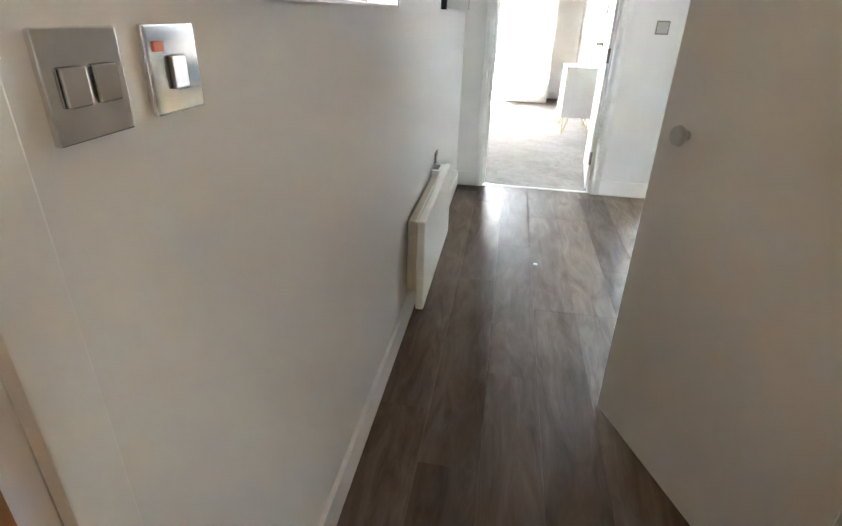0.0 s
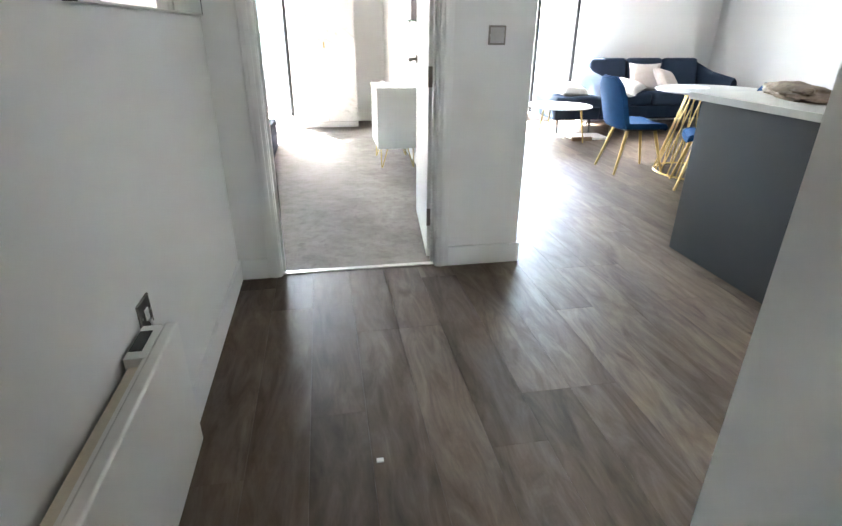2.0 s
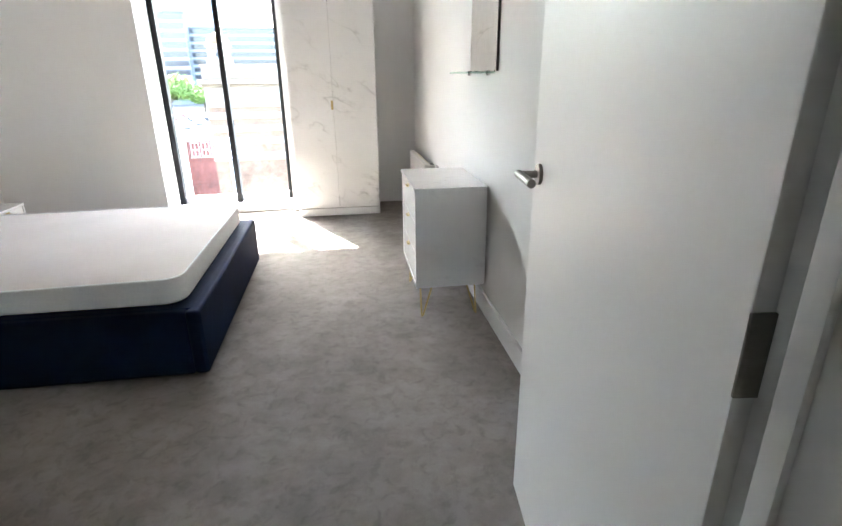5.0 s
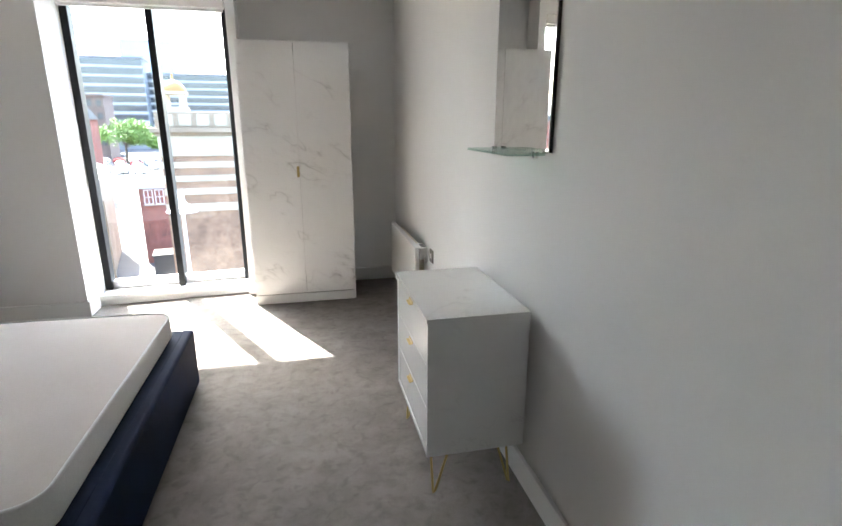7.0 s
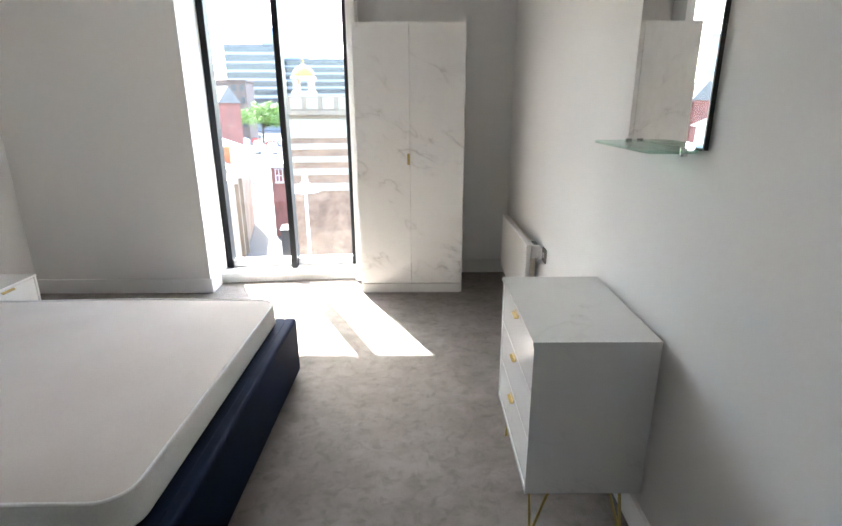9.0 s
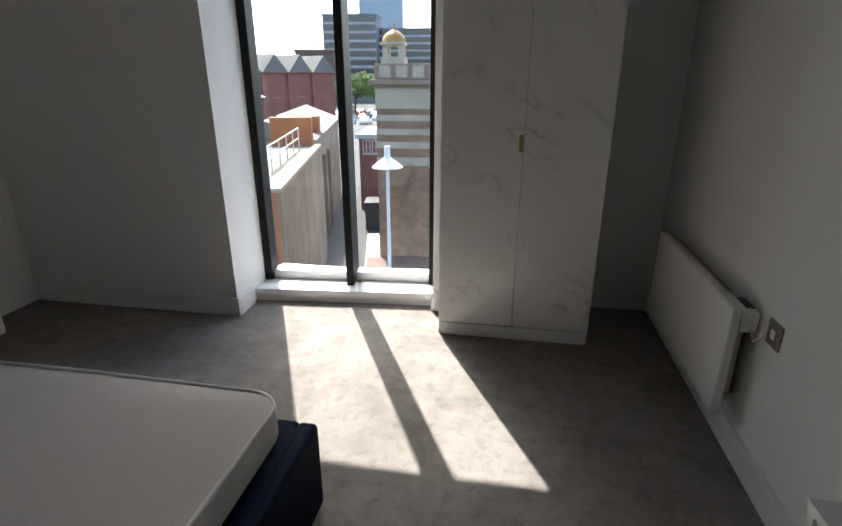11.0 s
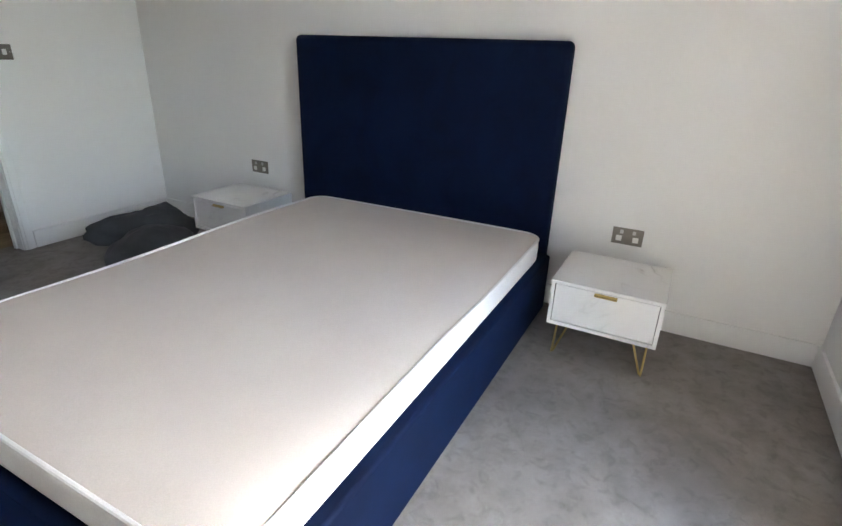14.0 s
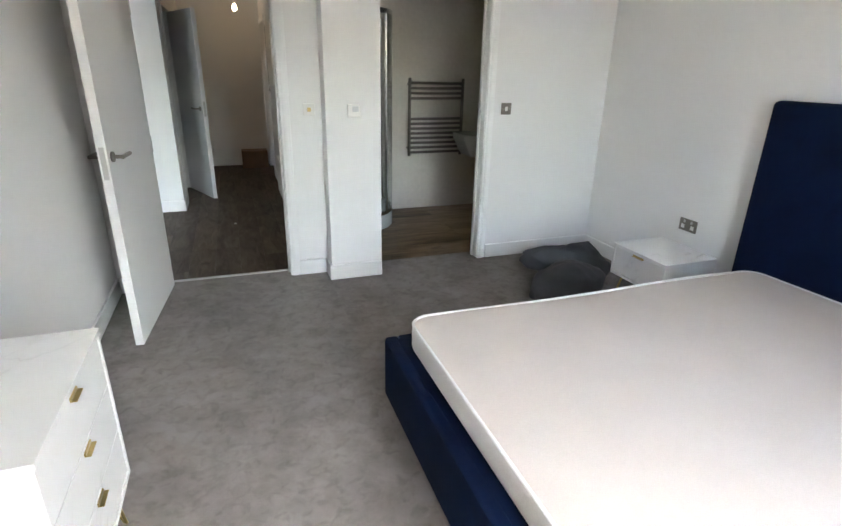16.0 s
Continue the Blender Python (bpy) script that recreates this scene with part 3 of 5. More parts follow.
def hung_door(name, hinge, angle, width, label, lever_sides, at_hinge=1, lever_z=1.02):
    """A flush leaf whose hinge edge stands at its origin and which runs along its own +x."""
    root = thing(name, pose(hinge[0], hinge[1], 0, 0, 0, angle), label, "door")
    part("leaf", box(bmesh.new(), 0.003, -0.022, 0.008, width, 0.022, HEAD - 0.006, 0.0025), M_DOOR, root)
    for z in (0.25, 1.0, 1.80):
        bm = bmesh.new()
        rod(bm, (0.0, 0.027 * at_hinge, z - 0.05), (0.0, 0.027 * at_hinge, z + 0.05), 0.0065, n=12)
        box(bm, -0.001, -0.018, z - 0.05, 0.0035, 0.024, z + 0.05, 0.0008)
        part("hinge", bm, M_BRONZE, root, "brushed steel butt hinge")
    for s in lever_sides:
        lever(root, width - 0.062, 0.022 * s, lever_z, s, -1)
    bm = boxes((width - 0.0006, -0.012, 0.94, width + 0.0012, 0.012, 1.10), bevel=0.0004)
    part("latch_plate", bm, M_STEEL, root, "steel latch plate")
    return root


bed_door = hung_door("bedroom_door", (0.832, 0.075), 84.2, 0.868, "white painted flush bedroom door standing open on steel hinges", (1, -1), at_hinge=-1, lever_z=1.045)
cup_door = hung_door("cupboard_door", (0.868, -3.25), 112.5, 0.762, "white painted flush cupboard door standing ajar in the hall", (-1,), at_hinge=1)
bm = bmesh.new()
lathe(bm, [(0.012, 0.0), (0.012, 0.014), (0.021, 0.018), (0.026, 0.026), (0.024, 0.034), (0.012, 0.038)], 28, (0.655, 0.022, 0.985), Euler((radians(-90), 0, 0)).to_matrix())
part("knob", bm, M_STEEL, cup_door, "round satin steel knob")
structure("door_frame_cupboard", boxes((HE - 0.016, -3.33, 0, HE, -3.265, HEAD + 0.068), (HE - 0.016, -2.455, 0, HE, -2.39, HEAD + 0.068), (HE - 0.016, -3.265, HEAD, HE, -2.455, HEAD + 0.068), bevel=0.004),
          M_TRIM, "white gloss cupboard door frame", "door frame", smooth=True)

ent = thing("entrance_door", pose(HW - 0.04, -4.63, 0), "oak veneered flush entrance door, closed", "door")
part("leaf", box(bmesh.new(), -0.05, 0.0, 0.006, 0.0, 0.825, HEAD - 0.005, 0.003), M_OAK, ent)
structure("door_frame_entrance", boxes((HW, -4.71, 0, HW + 0.018, -4.64, HEAD + 0.07), (HW, -3.80, 0, HW + 0.018, -3.735, HEAD + 0.07), (HW, -4.64, HEAD, HW + 0.018, -3.80, HEAD + 0.07), bevel=0.004),
          M_TRIM, "white gloss entrance door frame", "door frame", smooth=True)


# ---- windows ----
def tall_window(name, x0, x1, z0, z1, y, mullions, label):
    root = tagged(new(name), label, "window", kind="structure")
    w, d = 0.05, 0.12
    part("window_frame", boxes((x0, y, z0, x0 + w, y + d, z1), (x1 - w, y, z0, x1, y + d, z1), (x0 + w, y, z1 - 0.05, x1 - w, y + d, z1), bevel=0.004),
         M_BLACK, root, "black aluminium window frame")
    part("bottom_rail", boxes((x0 + w, y + 0.03, z0, x1 - w, y + d, z0 + 0.06), bevel=0.006), M_GALV, root, "pale grey metal bottom rail")
    xs = [x0 + w]
    for m in mullions:
        part("mullion", boxes((m - 0.024, y - 0.06, z0, m + 0.024, y + d, z1), bevel=0.004), M_BLACK, root, "black aluminium mullion")
        xs += [m - 0.024, m + 0.024]
    xs.append(x1 - w)
    for a, b in zip(xs[::2], xs[1::2]):
        ob = part("pane", boxes((a - 0.004, y + 0.05, z0 + 0.056, b + 0.004, y + 0.062, z1 - 0.056)), M_GLASS, root, smooth=False)
        ob.visible_shadow = False
    return root


tall_window("window_1", PX, -0.13, 0.085, 2.27, 5.00, (-0.672,), "floor-length black framed window with two panes")
tall_window("window_2", 2.05, 3.98, 0.10, 2.27, 5.00, (2.69, 3.34), "floor-length black framed living room window")
def turned_board(x0, x1, f0, f1, back, z0, z1, bevel=0.0):
    """A board whose front edge runs aslant from depth f0 to f1."""
    bm = box(bmesh.new(), x0, 0.0, z0, x1, 1.0, z1)
    for v in bm.verts:
        v.co.y = back if v.co.y > 0.5 else (f0 if v.co.x < (x0 + x1) / 2 else f1)
    if bevel:
        bmesh.ops.bevel(bm, geom=bm.edges[:], offset=bevel, segments=2, profile=0.5, affect="EDGES")
    return bm


SKEW = 5.5
bpy.data.objects["window_1"].matrix_basis = Matrix.Translation((PX, 4.985, 0)) @ Matrix.Rotation(radians(SKEW), 4, "Z") @ Matrix.Translation((-PX, -5.0, 0))
structure("window_sill_1", turned_board(PX, -0.13, 4.835, 4.945, 5.16, 0.045, 0.085, 0.006), M_TRIM, "white gloss window board", "window sill", smooth=True)
structure("sill_upstand", turned_board(PX, -0.13, 4.85, 4.96, 5.16, 0.0, 0.045), M_TRIM, "white panel under the window board", "trim")
structure("window_sill_2", boxes((2.05, 4.82, 0.062, 3.98, 5.0, 0.105), bevel=0.006), M_TRIM, "white gloss window board", "window sill", smooth=True)
structure("sill_upstand_2", boxes((2.05, 4.85, 0.0, 3.98, 4.98, 0.062)), M_TRIM, "white panel under the window board", "trim")


# ---- bedroom ----
def hairpin_leg(parent, x, y, h, ax, ay):
    """A bent-rod leg with its foot at (x, y) and its two tops spread along (ax, ay)."""
    bm = bmesh.new()
    tube(bm, [(x + ax, y, h), (x + ax * 0.12, y, 0.012), (x, y, 0.004), (x, y + ay * 0.12, 0.012), (x, y + ay, h)], 0.005, 10)
    box(bm, min(x, x + ax) - 0.012, min(y, y + ay) - 0.012, h - 0.003, max(x, x + ax) + 0.012, max(y, y + ay) + 0.012, h, 0.001)
    return part("leg", bm, M_GOLD, parent, "gold hairpin leg")


def tab_handle(parent, x, y, z, w=0.06, hh=0.010):
    """A folded tab pull on a front at x that faces -x."""
    bm = bmesh.new()
    box(bm, x - 0.004, y - w / 2, z - hh, x + 0.001, y + w / 2, z + hh, 0.001)
    box(bm, x - 0.016, y - w / 2, z - hh, x - 0.003, y + w / 2, z - hh + 0.003, 0.001)
    return part("handle", bm, M_GOLD, parent, "gold folded tab handle")


def drawer_unit(name, at, w, d, h, leg_h, drawers, label, category, group=""):
    """A chest whose front faces its own -x: w along y, d along x."""
    root = thing(name, at, label, category, group)
    t = 0.016
    for y0, y1 in ((-w / 2, -w / 2 + t), (w / 2 - t, w / 2)):
        part("side_panel", boxes((0.0, y0, leg_h, d, y1, h - t), bevel=0.0012), M_MARBLE, root)
    part("bottom_panel", boxes((0.0, -w / 2 + t, leg_h, d, w / 2 - t, leg_h + t), bevel=0.0012), M_MARBLE, root)
    part("back_panel", boxes((d - 0.012, -w / 2 + t, leg_h + t, d, w / 2 - t, h - t), bevel=0.0012), M_MARBLE, root)
    part("top", box(bmesh.new(), -0.004, -w / 2 - 0.002, h - t, d, w / 2 + 0.002, h, 0.0015), M_MARBLE, root)
    inner0, inner1 = leg_h + t + 0.003, h - t - 0.003
    step = (inner1 - inner0) / drawers
    for k in range(drawers):
        z0 = inner0 + k * step
        dr = part("drawer", box(bmesh.new(), 0.004, -w / 2 + t + 0.003, z0 + 0.002, 0.30, w / 2 - t - 0.003, z0 + step - 0.002, 0.0012), M_MARBLE, root)
        tab_handle(dr, 0.004, 0.0, z0 + step - 0.012 if drawers == 1 else z0 + step * 0.90, 0.095 if drawers == 1 else 0.060, 0.006)
    for sx, sy in ((0.035, -1), (0.035, 1), (d - 0.035, -1), (d - 0.035, 1)):
        ax = 0.06 if sx < d / 2 else -0.06
        hairpin_leg(root, sx, sy * (w / 2 - 0.035), leg_h, ax, -sy * 0.06)
    return root


drawer_unit("chest_of_drawers", pose(0.754, 2.505, 0), 0.60, 0.382, 0.738, 0.19, 3, "white marble-effect chest of three drawers on gold hairpin legs", "chest of drawers")
drawer_unit("bedside_cabinet", pose(-2.072, 3.711, 0, 0, 0, 180), 0.468, 0.42, 0.385, 0.165, 1, "white marble-effect bedside cabinet on gold legs, near the window", "bedside cabinet", "bedside cabinets")
drawer_unit("bedside_cabinet", pose(-2.125, 1.335, 0, 0, 0, 180), 0.472, 0.42, 0.385, 0.165, 1, "white marble-effect bedside cabinet beside the grey dust sheets", "bedside cabinet", "bedside cabinets")

wr = thing("wardrobe", pose(-0.055, 4.60, 0), "tall white marble-effect wardrobe with two closed doors", "wardrobe")
W, D, H = 0.785, 0.50, 1.95
for x0, x1 in ((0, 0.016), (W - 0.016, W)):
    part("side_panel", boxes((x0, 0.018, 0.0, x1, D, H), bevel=0.001), M_MARBLE, wr)
part("top_panel", boxes((0.016, 0.018, H - 0.016, W - 0.016, D, H), bevel=0.001), M_MARBLE, wr)
part("back_panel", boxes((0.016, D - 0.006, 0, W - 0.016, D, H - 0.016)), M_MARBLE, wr)
part("bottom_panel", boxes((0.016, 0.03, 0.07, W - 0.016, D - 0.006, 0.086), bevel=0.001), M_MARBLE, wr)
part("plinth", boxes((0.016, 0.006, 0.0, W - 0.016, 0.026, 0.070), bevel=0.001), M_MARBLE, wr)
for a, b, hx in ((0.002, W / 2 - 0.0015, W / 2 - 0.016), (W / 2 + 0.0015, W - 0.002, W / 2 + 0.016)):
    leaf = part("door", box(bmesh.new(), a, 0.0, 0.080, b, 0.016, H - 0.002, 0.0012), M_MARBLE, wr)
    if hx > W / 2 - 0.02 and hx < W / 2:
        bm = bmesh.new()
        box(bm, W / 2 - 0.022, -0.004, 0.995, W / 2 - 0.003, 0.0, 1.075, 0.001)
        box(bm, W / 2 - 0.006, -0.020, 0.995, W / 2 - 0.003, -0.003, 1.075, 0.001)
        part("handle", bm, M_GOLD, leaf, "gold folded tab handle")

# blind rolled up under the window's head
rb = thing("roller_blind", pose(-0.695, 4.942, 2.27), "white roller blind rolled up at the window's head", "blind")
part("cassette", box(bmesh.new(), -0.555, -0.036, -0.075, 0.555, 0.036, 0.0, 0.008, 3), M_PLASTIC, rb)
part("bottom_bar", box(bmesh.new(), -0.545, -0.006, -0.098, 0.545, 0.006, -0.070, 0.003), M_TRIM, rb, "white hem bar")

# bed: foot towards +x, head on the west wall
bed = thing("bed", pose(-0.255, 2.575, 0), "navy velvet upholstered double bed frame with tall headboard", "bed")
part("footboard", box(bmesh.new(), -0.065, -0.775, 0.012, 0.0, 0.785, 0.325, 0.018, 4), M_NAVY, bed)
for s in (-1, 1):
    y0, y1 = (0.725, 0.785) if s > 0 else (-0.775, -0.715)
    part("side_rail", box(bmesh.new(), -2.27, y0, 0.012, -0.06, y1, 0.325, 0.016, 4), M_NAVY, bed)
part("platform", box(bmesh.new(), -2.26, -0.735, 0.22, -0.045, 0.745, 0.327, 0.004), M_NAVY, bed, "flat navy upholstered platform")
bm = bmesh.new()
box(bm, -2.352, -0.885, 0.012, -2.265, 0.752, 1.368, 0.03, 5)
part("headboard", bm, M_NAVY, bed, "tall plain navy velvet headboard")
for x in (-0.04, -2.31):
    for s in (-1, 1):
        part("foot", box(bmesh.new(), x - 0.02, s * 0.70 - 0.02, 0.0, x + 0.02, s * 0.70 + 0.02, 0.02, 0.002), M_DARKPLASTIC, bed)

mat_thing = thing("mattress", pose(-0.365, 2.603, 0.327), "bare beige-topped mattress with white borders, slightly sagging", "mattress")
bm = bmesh.new()
rounded_slab(bm, -2.085, -0.723, 0.03, 0.723, 0.10, [(0.0, 0.016), (0.008, 0.004), (0.022, 0.0), (0.088, 0.0), (0.108, 0.002), (0.113, 0.006), (0.100, 0.016)], 10)
for v in bm.verts:
    a = 0.5 + 0.5 * math.sin(v.co.x * 4.3 + v.co.y * 2.0)
    if v.co.z > 0.07:
        v.co.z -= 0.010 * a
part("border", bm, M_MATTRIM, mat_thing, "white quilted border")
bm = bmesh.new()
NX, NY = 44, 30
grid = []
for i in range(NX + 1):
    row = []
    for j in range(NY + 1):
        u, v = i / NX * 2 - 1, j / NY * 2 - 1
        # squircle-like plan with rounded corners
        x = -1.0275 + 1.052 * u
        y = 0.715 * v
        cx, cy = 1.052 - 0.09, 0.715 - 0.09
        dx, dy = abs(1.052 * u) - cx, abs(0.715 * v) - cy
        if dx > 0 and dy > 0:
            k = 0.09 / max(math.hypot(dx, dy), 1e-6) if math.hypot(dx, dy) > 0.09 else 1.0
            x = -1.0275 + math.copysign(cx + dx * k, u)
            y = math.copysign(cy + dy * k, v)
        edge = min(1 - abs(u), (1 - abs(v)) * 0.64)
        z = 0.118 + 0.008 * min(edge / 0.04, 1.0) - 0.010 * (0.5 + 0.5 * math.sin(x * 4.3 + y * 2.0)) * (1 - min(edge / 0.1, 1.0)) + 0.004 * noise.noise((x * 2.2, y * 2.2, 0.3))
        row.append(bm.verts.new((x, y, z)))
    grid.append(row)
for i in range(NX):
    for j in range(NY):
        bm.faces.new((grid[i][j], grid[i + 1][j], grid[i + 1][j + 1], grid[i][j + 1]))
part("cover", bm, M_MATTRESS, mat_thing, "beige knitted top cover")
pts = []
for cx, cy, a0 in ((-0.07, 0.625, 0), (-1.985, 0.625, 90), (-1.985, -0.625, 180), (-0.07, -0.625, 270)):
    for i in range(9):
        a = radians(a0 + 90 * i / 8)
        x, y = cx + 0.094 * math.cos(a), cy + 0.094 * math.sin(a)
        pts.append((x, y, 0.119 - 0.010 * (0.5 + 0.5 * math.sin(x * 4.3 + y * 2.0))))
dense = []
for p, q in zip(pts, pts[1:] + pts[:1]):
    k = max(1, int((Vector(q) - Vector(p)).length / 0.08))
    for i in range(k):
        r = Vector(p).lerp(Vector(q), i / k)
        r.z = 0.119 - 0.010 * (0.5 + 0.5 * math.sin(r.x * 4.3 + r.y * 2.0))
        dense.append(r)
part("piping", tube(bmesh.new(), dense, 0.007, 8, True), M_MATTRIM, mat_thing, "white piped edge")


def radiator(name, at, length, z0, z1, label, control=0.0):
    """A flat electric panel heater on brackets; its own +x runs along the wall, +y out of it."""
    root = thing(name, at, label, "radiator")
    part("panel", box(bmesh.new(), 0, 0.060, z0, length, 0.094, z1, 0.008, 3), M_ENAMEL, root)
    # added box; its cream paints the glow between panel and wall
    part("glow_box", boxes((0.07, 0.012, z0 + 0.05, length - 0.07, 0.059, z1 - 0.03), bevel=0.004), M_CREAMGLOW, root, "added box behind the panel, coloured cream like light reflected there")
    bm = boxes((0.012, 0.050, z1 - 0.016, length - 0.012, 0.061, z1 - 0.008))
    part("top_lip", bm, M_ENAMEL, root)
    for x in (0.15, length - 0.15):
        part("bracket", boxes((x - 0.02, -0.001, z0 + 0.08, x + 0.02, 0.02, z1 - 0.06), bevel=0.002), M_ENAMEL, root)
    end = 0.0 if control < 0.5 else length
    a, b = sorted((end, end + (0.15 if control < 0.5 else -0.15)))
    box_part = part("control_box", boxes((a, 0.006, z1 - 0.085, b, 0.0585, z1 - 0.006), bevel=0.004), M_PLASTIC, root, "white plastic control box")
    part("display", boxes((a + 0.03, 0.010, z1 - 0.0065, b - 0.03, 0.040, z1 - 0.0045), bevel=0.0006), M_DARKPLASTIC, box_part, "small dark display")
    side = -1 if control < 0.5 else 1
    flex = [(end - side * 0.03, 0.022, z1 - 0.05), (end + side * 0.03, 0.024, z1 - 0.10), (end + side * 0.055, 0.018, z1 - 0.07), (end + side * 0.05, 0.010, z1 - 0.015)]
    part("flex", tube(bmesh.new(), flex, 0.0045, 8), M_PLASTIC, root, "white heater flex")
    return root


def spur(name, at, label):
    """A square wall plate with a rocker; its own +y comes out of the wall."""
    root = thing(name, at, label, "switch")
    part("plate", box(bmesh.new(), -0.043, 0.0, -0.043, 0.043, 0.007, 0.043, 0.003), M_BRONZE, root)
    part("rocker", box(bmesh.new(), -0.012, 0.007, -0.016, 0.012, 0.011, 0.016, 0.002), M_PLASTIC, root, "white rocker")
    for x in (-0.03, 0.03):
        part("screw", rod(bmesh.new(), (x, 0.007, 0), (x, 0.0085, 0), 0.0035, n=10), M_STEEL, root)
    return root


radiator("hall_radiator", pose(HW, -1.385, 0, 0, 0, -90), 0.87, 0.135, 0.53, "slim white panel radiator fixed to the hall wall")
radiator("bedroom_radiator", pose(XE, 3.86, 0, 0, 0, 90), 0.95, 0.16, 0.585, "slim white panel radiator fixed to the bedroom wall")
spur("heater_switch", pose(HW, -1.345, 0.535, 0, 0, -90), "brushed steel fused switch plate above the hall radiator")
spur("heater_switch", pose(XE, 3.755, 0.55, 0, 0, 90), "brushed steel fused switch plate beside the bedroom radiator")


def socket(name, at, label):
    root = thing(name, at, label, "socket")
    part("plate", box(bmesh.new(), -0.074, 0.0, -0.043, 0.074, 0.007, 0.043, 0.003), M_BRONZE, root)
    for s in (-1, 1):
        part("outlet", boxes((s * 0.040 - 0.014, 0.0068, -0.026, s * 0.040 + 0.014, 0.0082, 0.002), bevel=0.001), M_PLASTIC, root, "pale three-pin outlet")
        part("switch", box(bmesh.new(), s * 0.030 - 0.008, 0.007, 0.014, s * 0.030 + 0.008, 0.011, 0.034, 0.0015), M_STEEL, root)
    return root


socket("double_socket", pose(XW, 3.71, 0.466, 0, 0, -90), "brushed steel double socket above the window-side cabinet")
socket("double_socket", pose(XW, 1.233, 0.507, 0, 0, -90), "brushed steel double socket on the wall beside the bed")

# plates by the doors
spur("light_switch", pose(-1.704, 0.16, 1.213), "brushed steel light switch beside the ensuite door")
pl = thing("pull_switch_plate", pose(-0.20, 0.11, 1.21), "ivory plastic switch plate on the wall by the door", "switch")
part("plate", box(bmesh.new(), -0.04, 0, -0.04, 0.04, 0.008, 0.04, 0.003), M_PLASTIC, pl)
part("rocker", box(bmesh.new(), -0.012, 0.008, -0.014, 0.012, 0.012, 0.014, 0.002), M_GOLD, pl, "yellowed rocker")
pl = thing("thermostat", pose(-0.475, 0.282, 1.215), "white heating thermostat on the boxed-out wall", "thermostat")
part("body", box(bmesh.new(), -0.045, 0, -0.043, 0.045, 0.022, 0.043, 0.006, 3), M_PLASTIC, pl)
part("screen", boxes((-0.030, 0.0218, -0.006, 0.012, 0.0232, 0.028), bevel=0.0006), M_GALV, pl, "small grey display")
pl = thing("hall_thermostat", pose(1.117, -0.04, 1.196, 0, 0, 180), "square steel heating control plate on the pier", "switch plate")
part("plate", box(bmesh.new(), -0.043, 0, -0.043, 0.043, 0.008, 0.043, 0.003), M_BRONZE, pl)
part("cover", box(bmesh.new(), -0.034, 0.008, -0.034, 0.034, 0.0105, 0.034, 0.001), M_GREYPLATE, pl, "paler raised cover")
part("knob", box(bmesh.new(), -0.014, 0.0105, -0.016, 0.014, 0.015, 0.016, 0.003), M_GREYPLATE, pl, "dull square rocker")
for x in (-0.034, 0.034):
    part("screw", rod(bmesh.new(), (x, 0.008, 0), (x, 0.0095, 0), 0.004, n=10), M_STEEL, pl)

# mirror with shelf on the east wall
mr = thing("wall_mirror", pose(XE, 2.405, 1.295), "frameless wall mirror with a small glass shelf", "mirror")
part("mirror_plate", boxes((-0.016, -0.245, 0.0, -0.012, 0.245, 0.82), bevel=0.0012), M_MIRROR, mr)
part("backing", boxes((-0.0118, -0.243, 0.002, 0.0, 0.243, 0.818)), M_DARKPLASTIC, mr)
bm = bmesh.new()
rounded_slab(bm, -0.145, -0.225, -0.004, 0.225, 0.03, [(-0.008, 0.001), (-0.007, 0), (-0.001, 0), (0.0, 0.001)], 8)
part("shelf", bm, M_SHELFGLASS, mr, "clear glass shelf with green edge")
for y in (-0.19, 0.19):
    part("clip", rod(bmesh.new(), (-0.035, y, -0.018), (-0.035, y, 0.006), 0.010, n=14), M_CHROME, mr, "chrome shelf clip")


def crumpled(name, at, label, category, sx, sy, sz, mat, seed, cuts=26, rumple=1.0, tip=0.0):
    """A slumped heap of cloth, with a corner drawn out to a point by tip."""
    root = thing(name, at, label, category)
    bm = bmesh.new()
    bmesh.ops.create_uvsphere(bm, u_segments=cuts * 2, v_segments=cuts, radius=1.0)
    for v in bm.verts:
        p = v.co.copy()
        f = 1 + rumple * 0.30 * noise.noise(p * 1.5 + Vector((seed, 0, 0))) + rumple * 0.16 * noise.noise(p * 4 + Vector((0, seed, 0)))
        fold = rumple * 0.07 * abs(math.sin(4.5 * p.x + 3.0 * noise.noise(p * 2 + Vector((0, 0, seed)))))
        q = p * (f - fold)
        v.co = Vector((q.x * sx, q.y * sy, max(q.z, -0.35) * sz + 0.35 * sz))
        pull = max(0.0, p.x - 0.45) / 0.55
        v.co.x += tip * pull * pull
        v.co.y *= 1 - 0.4 * pull * (tip > 0)
        v.co.z = max(v.co.z + 0.7 * tip * pull, 0.0)
    part("cloth", bm, mat, root)
    return root


crumpled("dust_sheet", pose(-1.85, 1.0, 0, 0, 0, 15), "crumpled dark grey dust sheet heaped on the carpet", "dust sheet", 0.33, 0.20, 0.165, M_BAG, 3.1, rumple=0.4)
crumpled("dust_sheet", pose(-2.08, 0.74, 0, 0, 0, -10), "crumpled dark grey dust sheet heaped by the skirting", "dust sheet", 0.29, 0.16, 0.19, M_BAG, 7.7, rumple=0.6, tip=0.14)

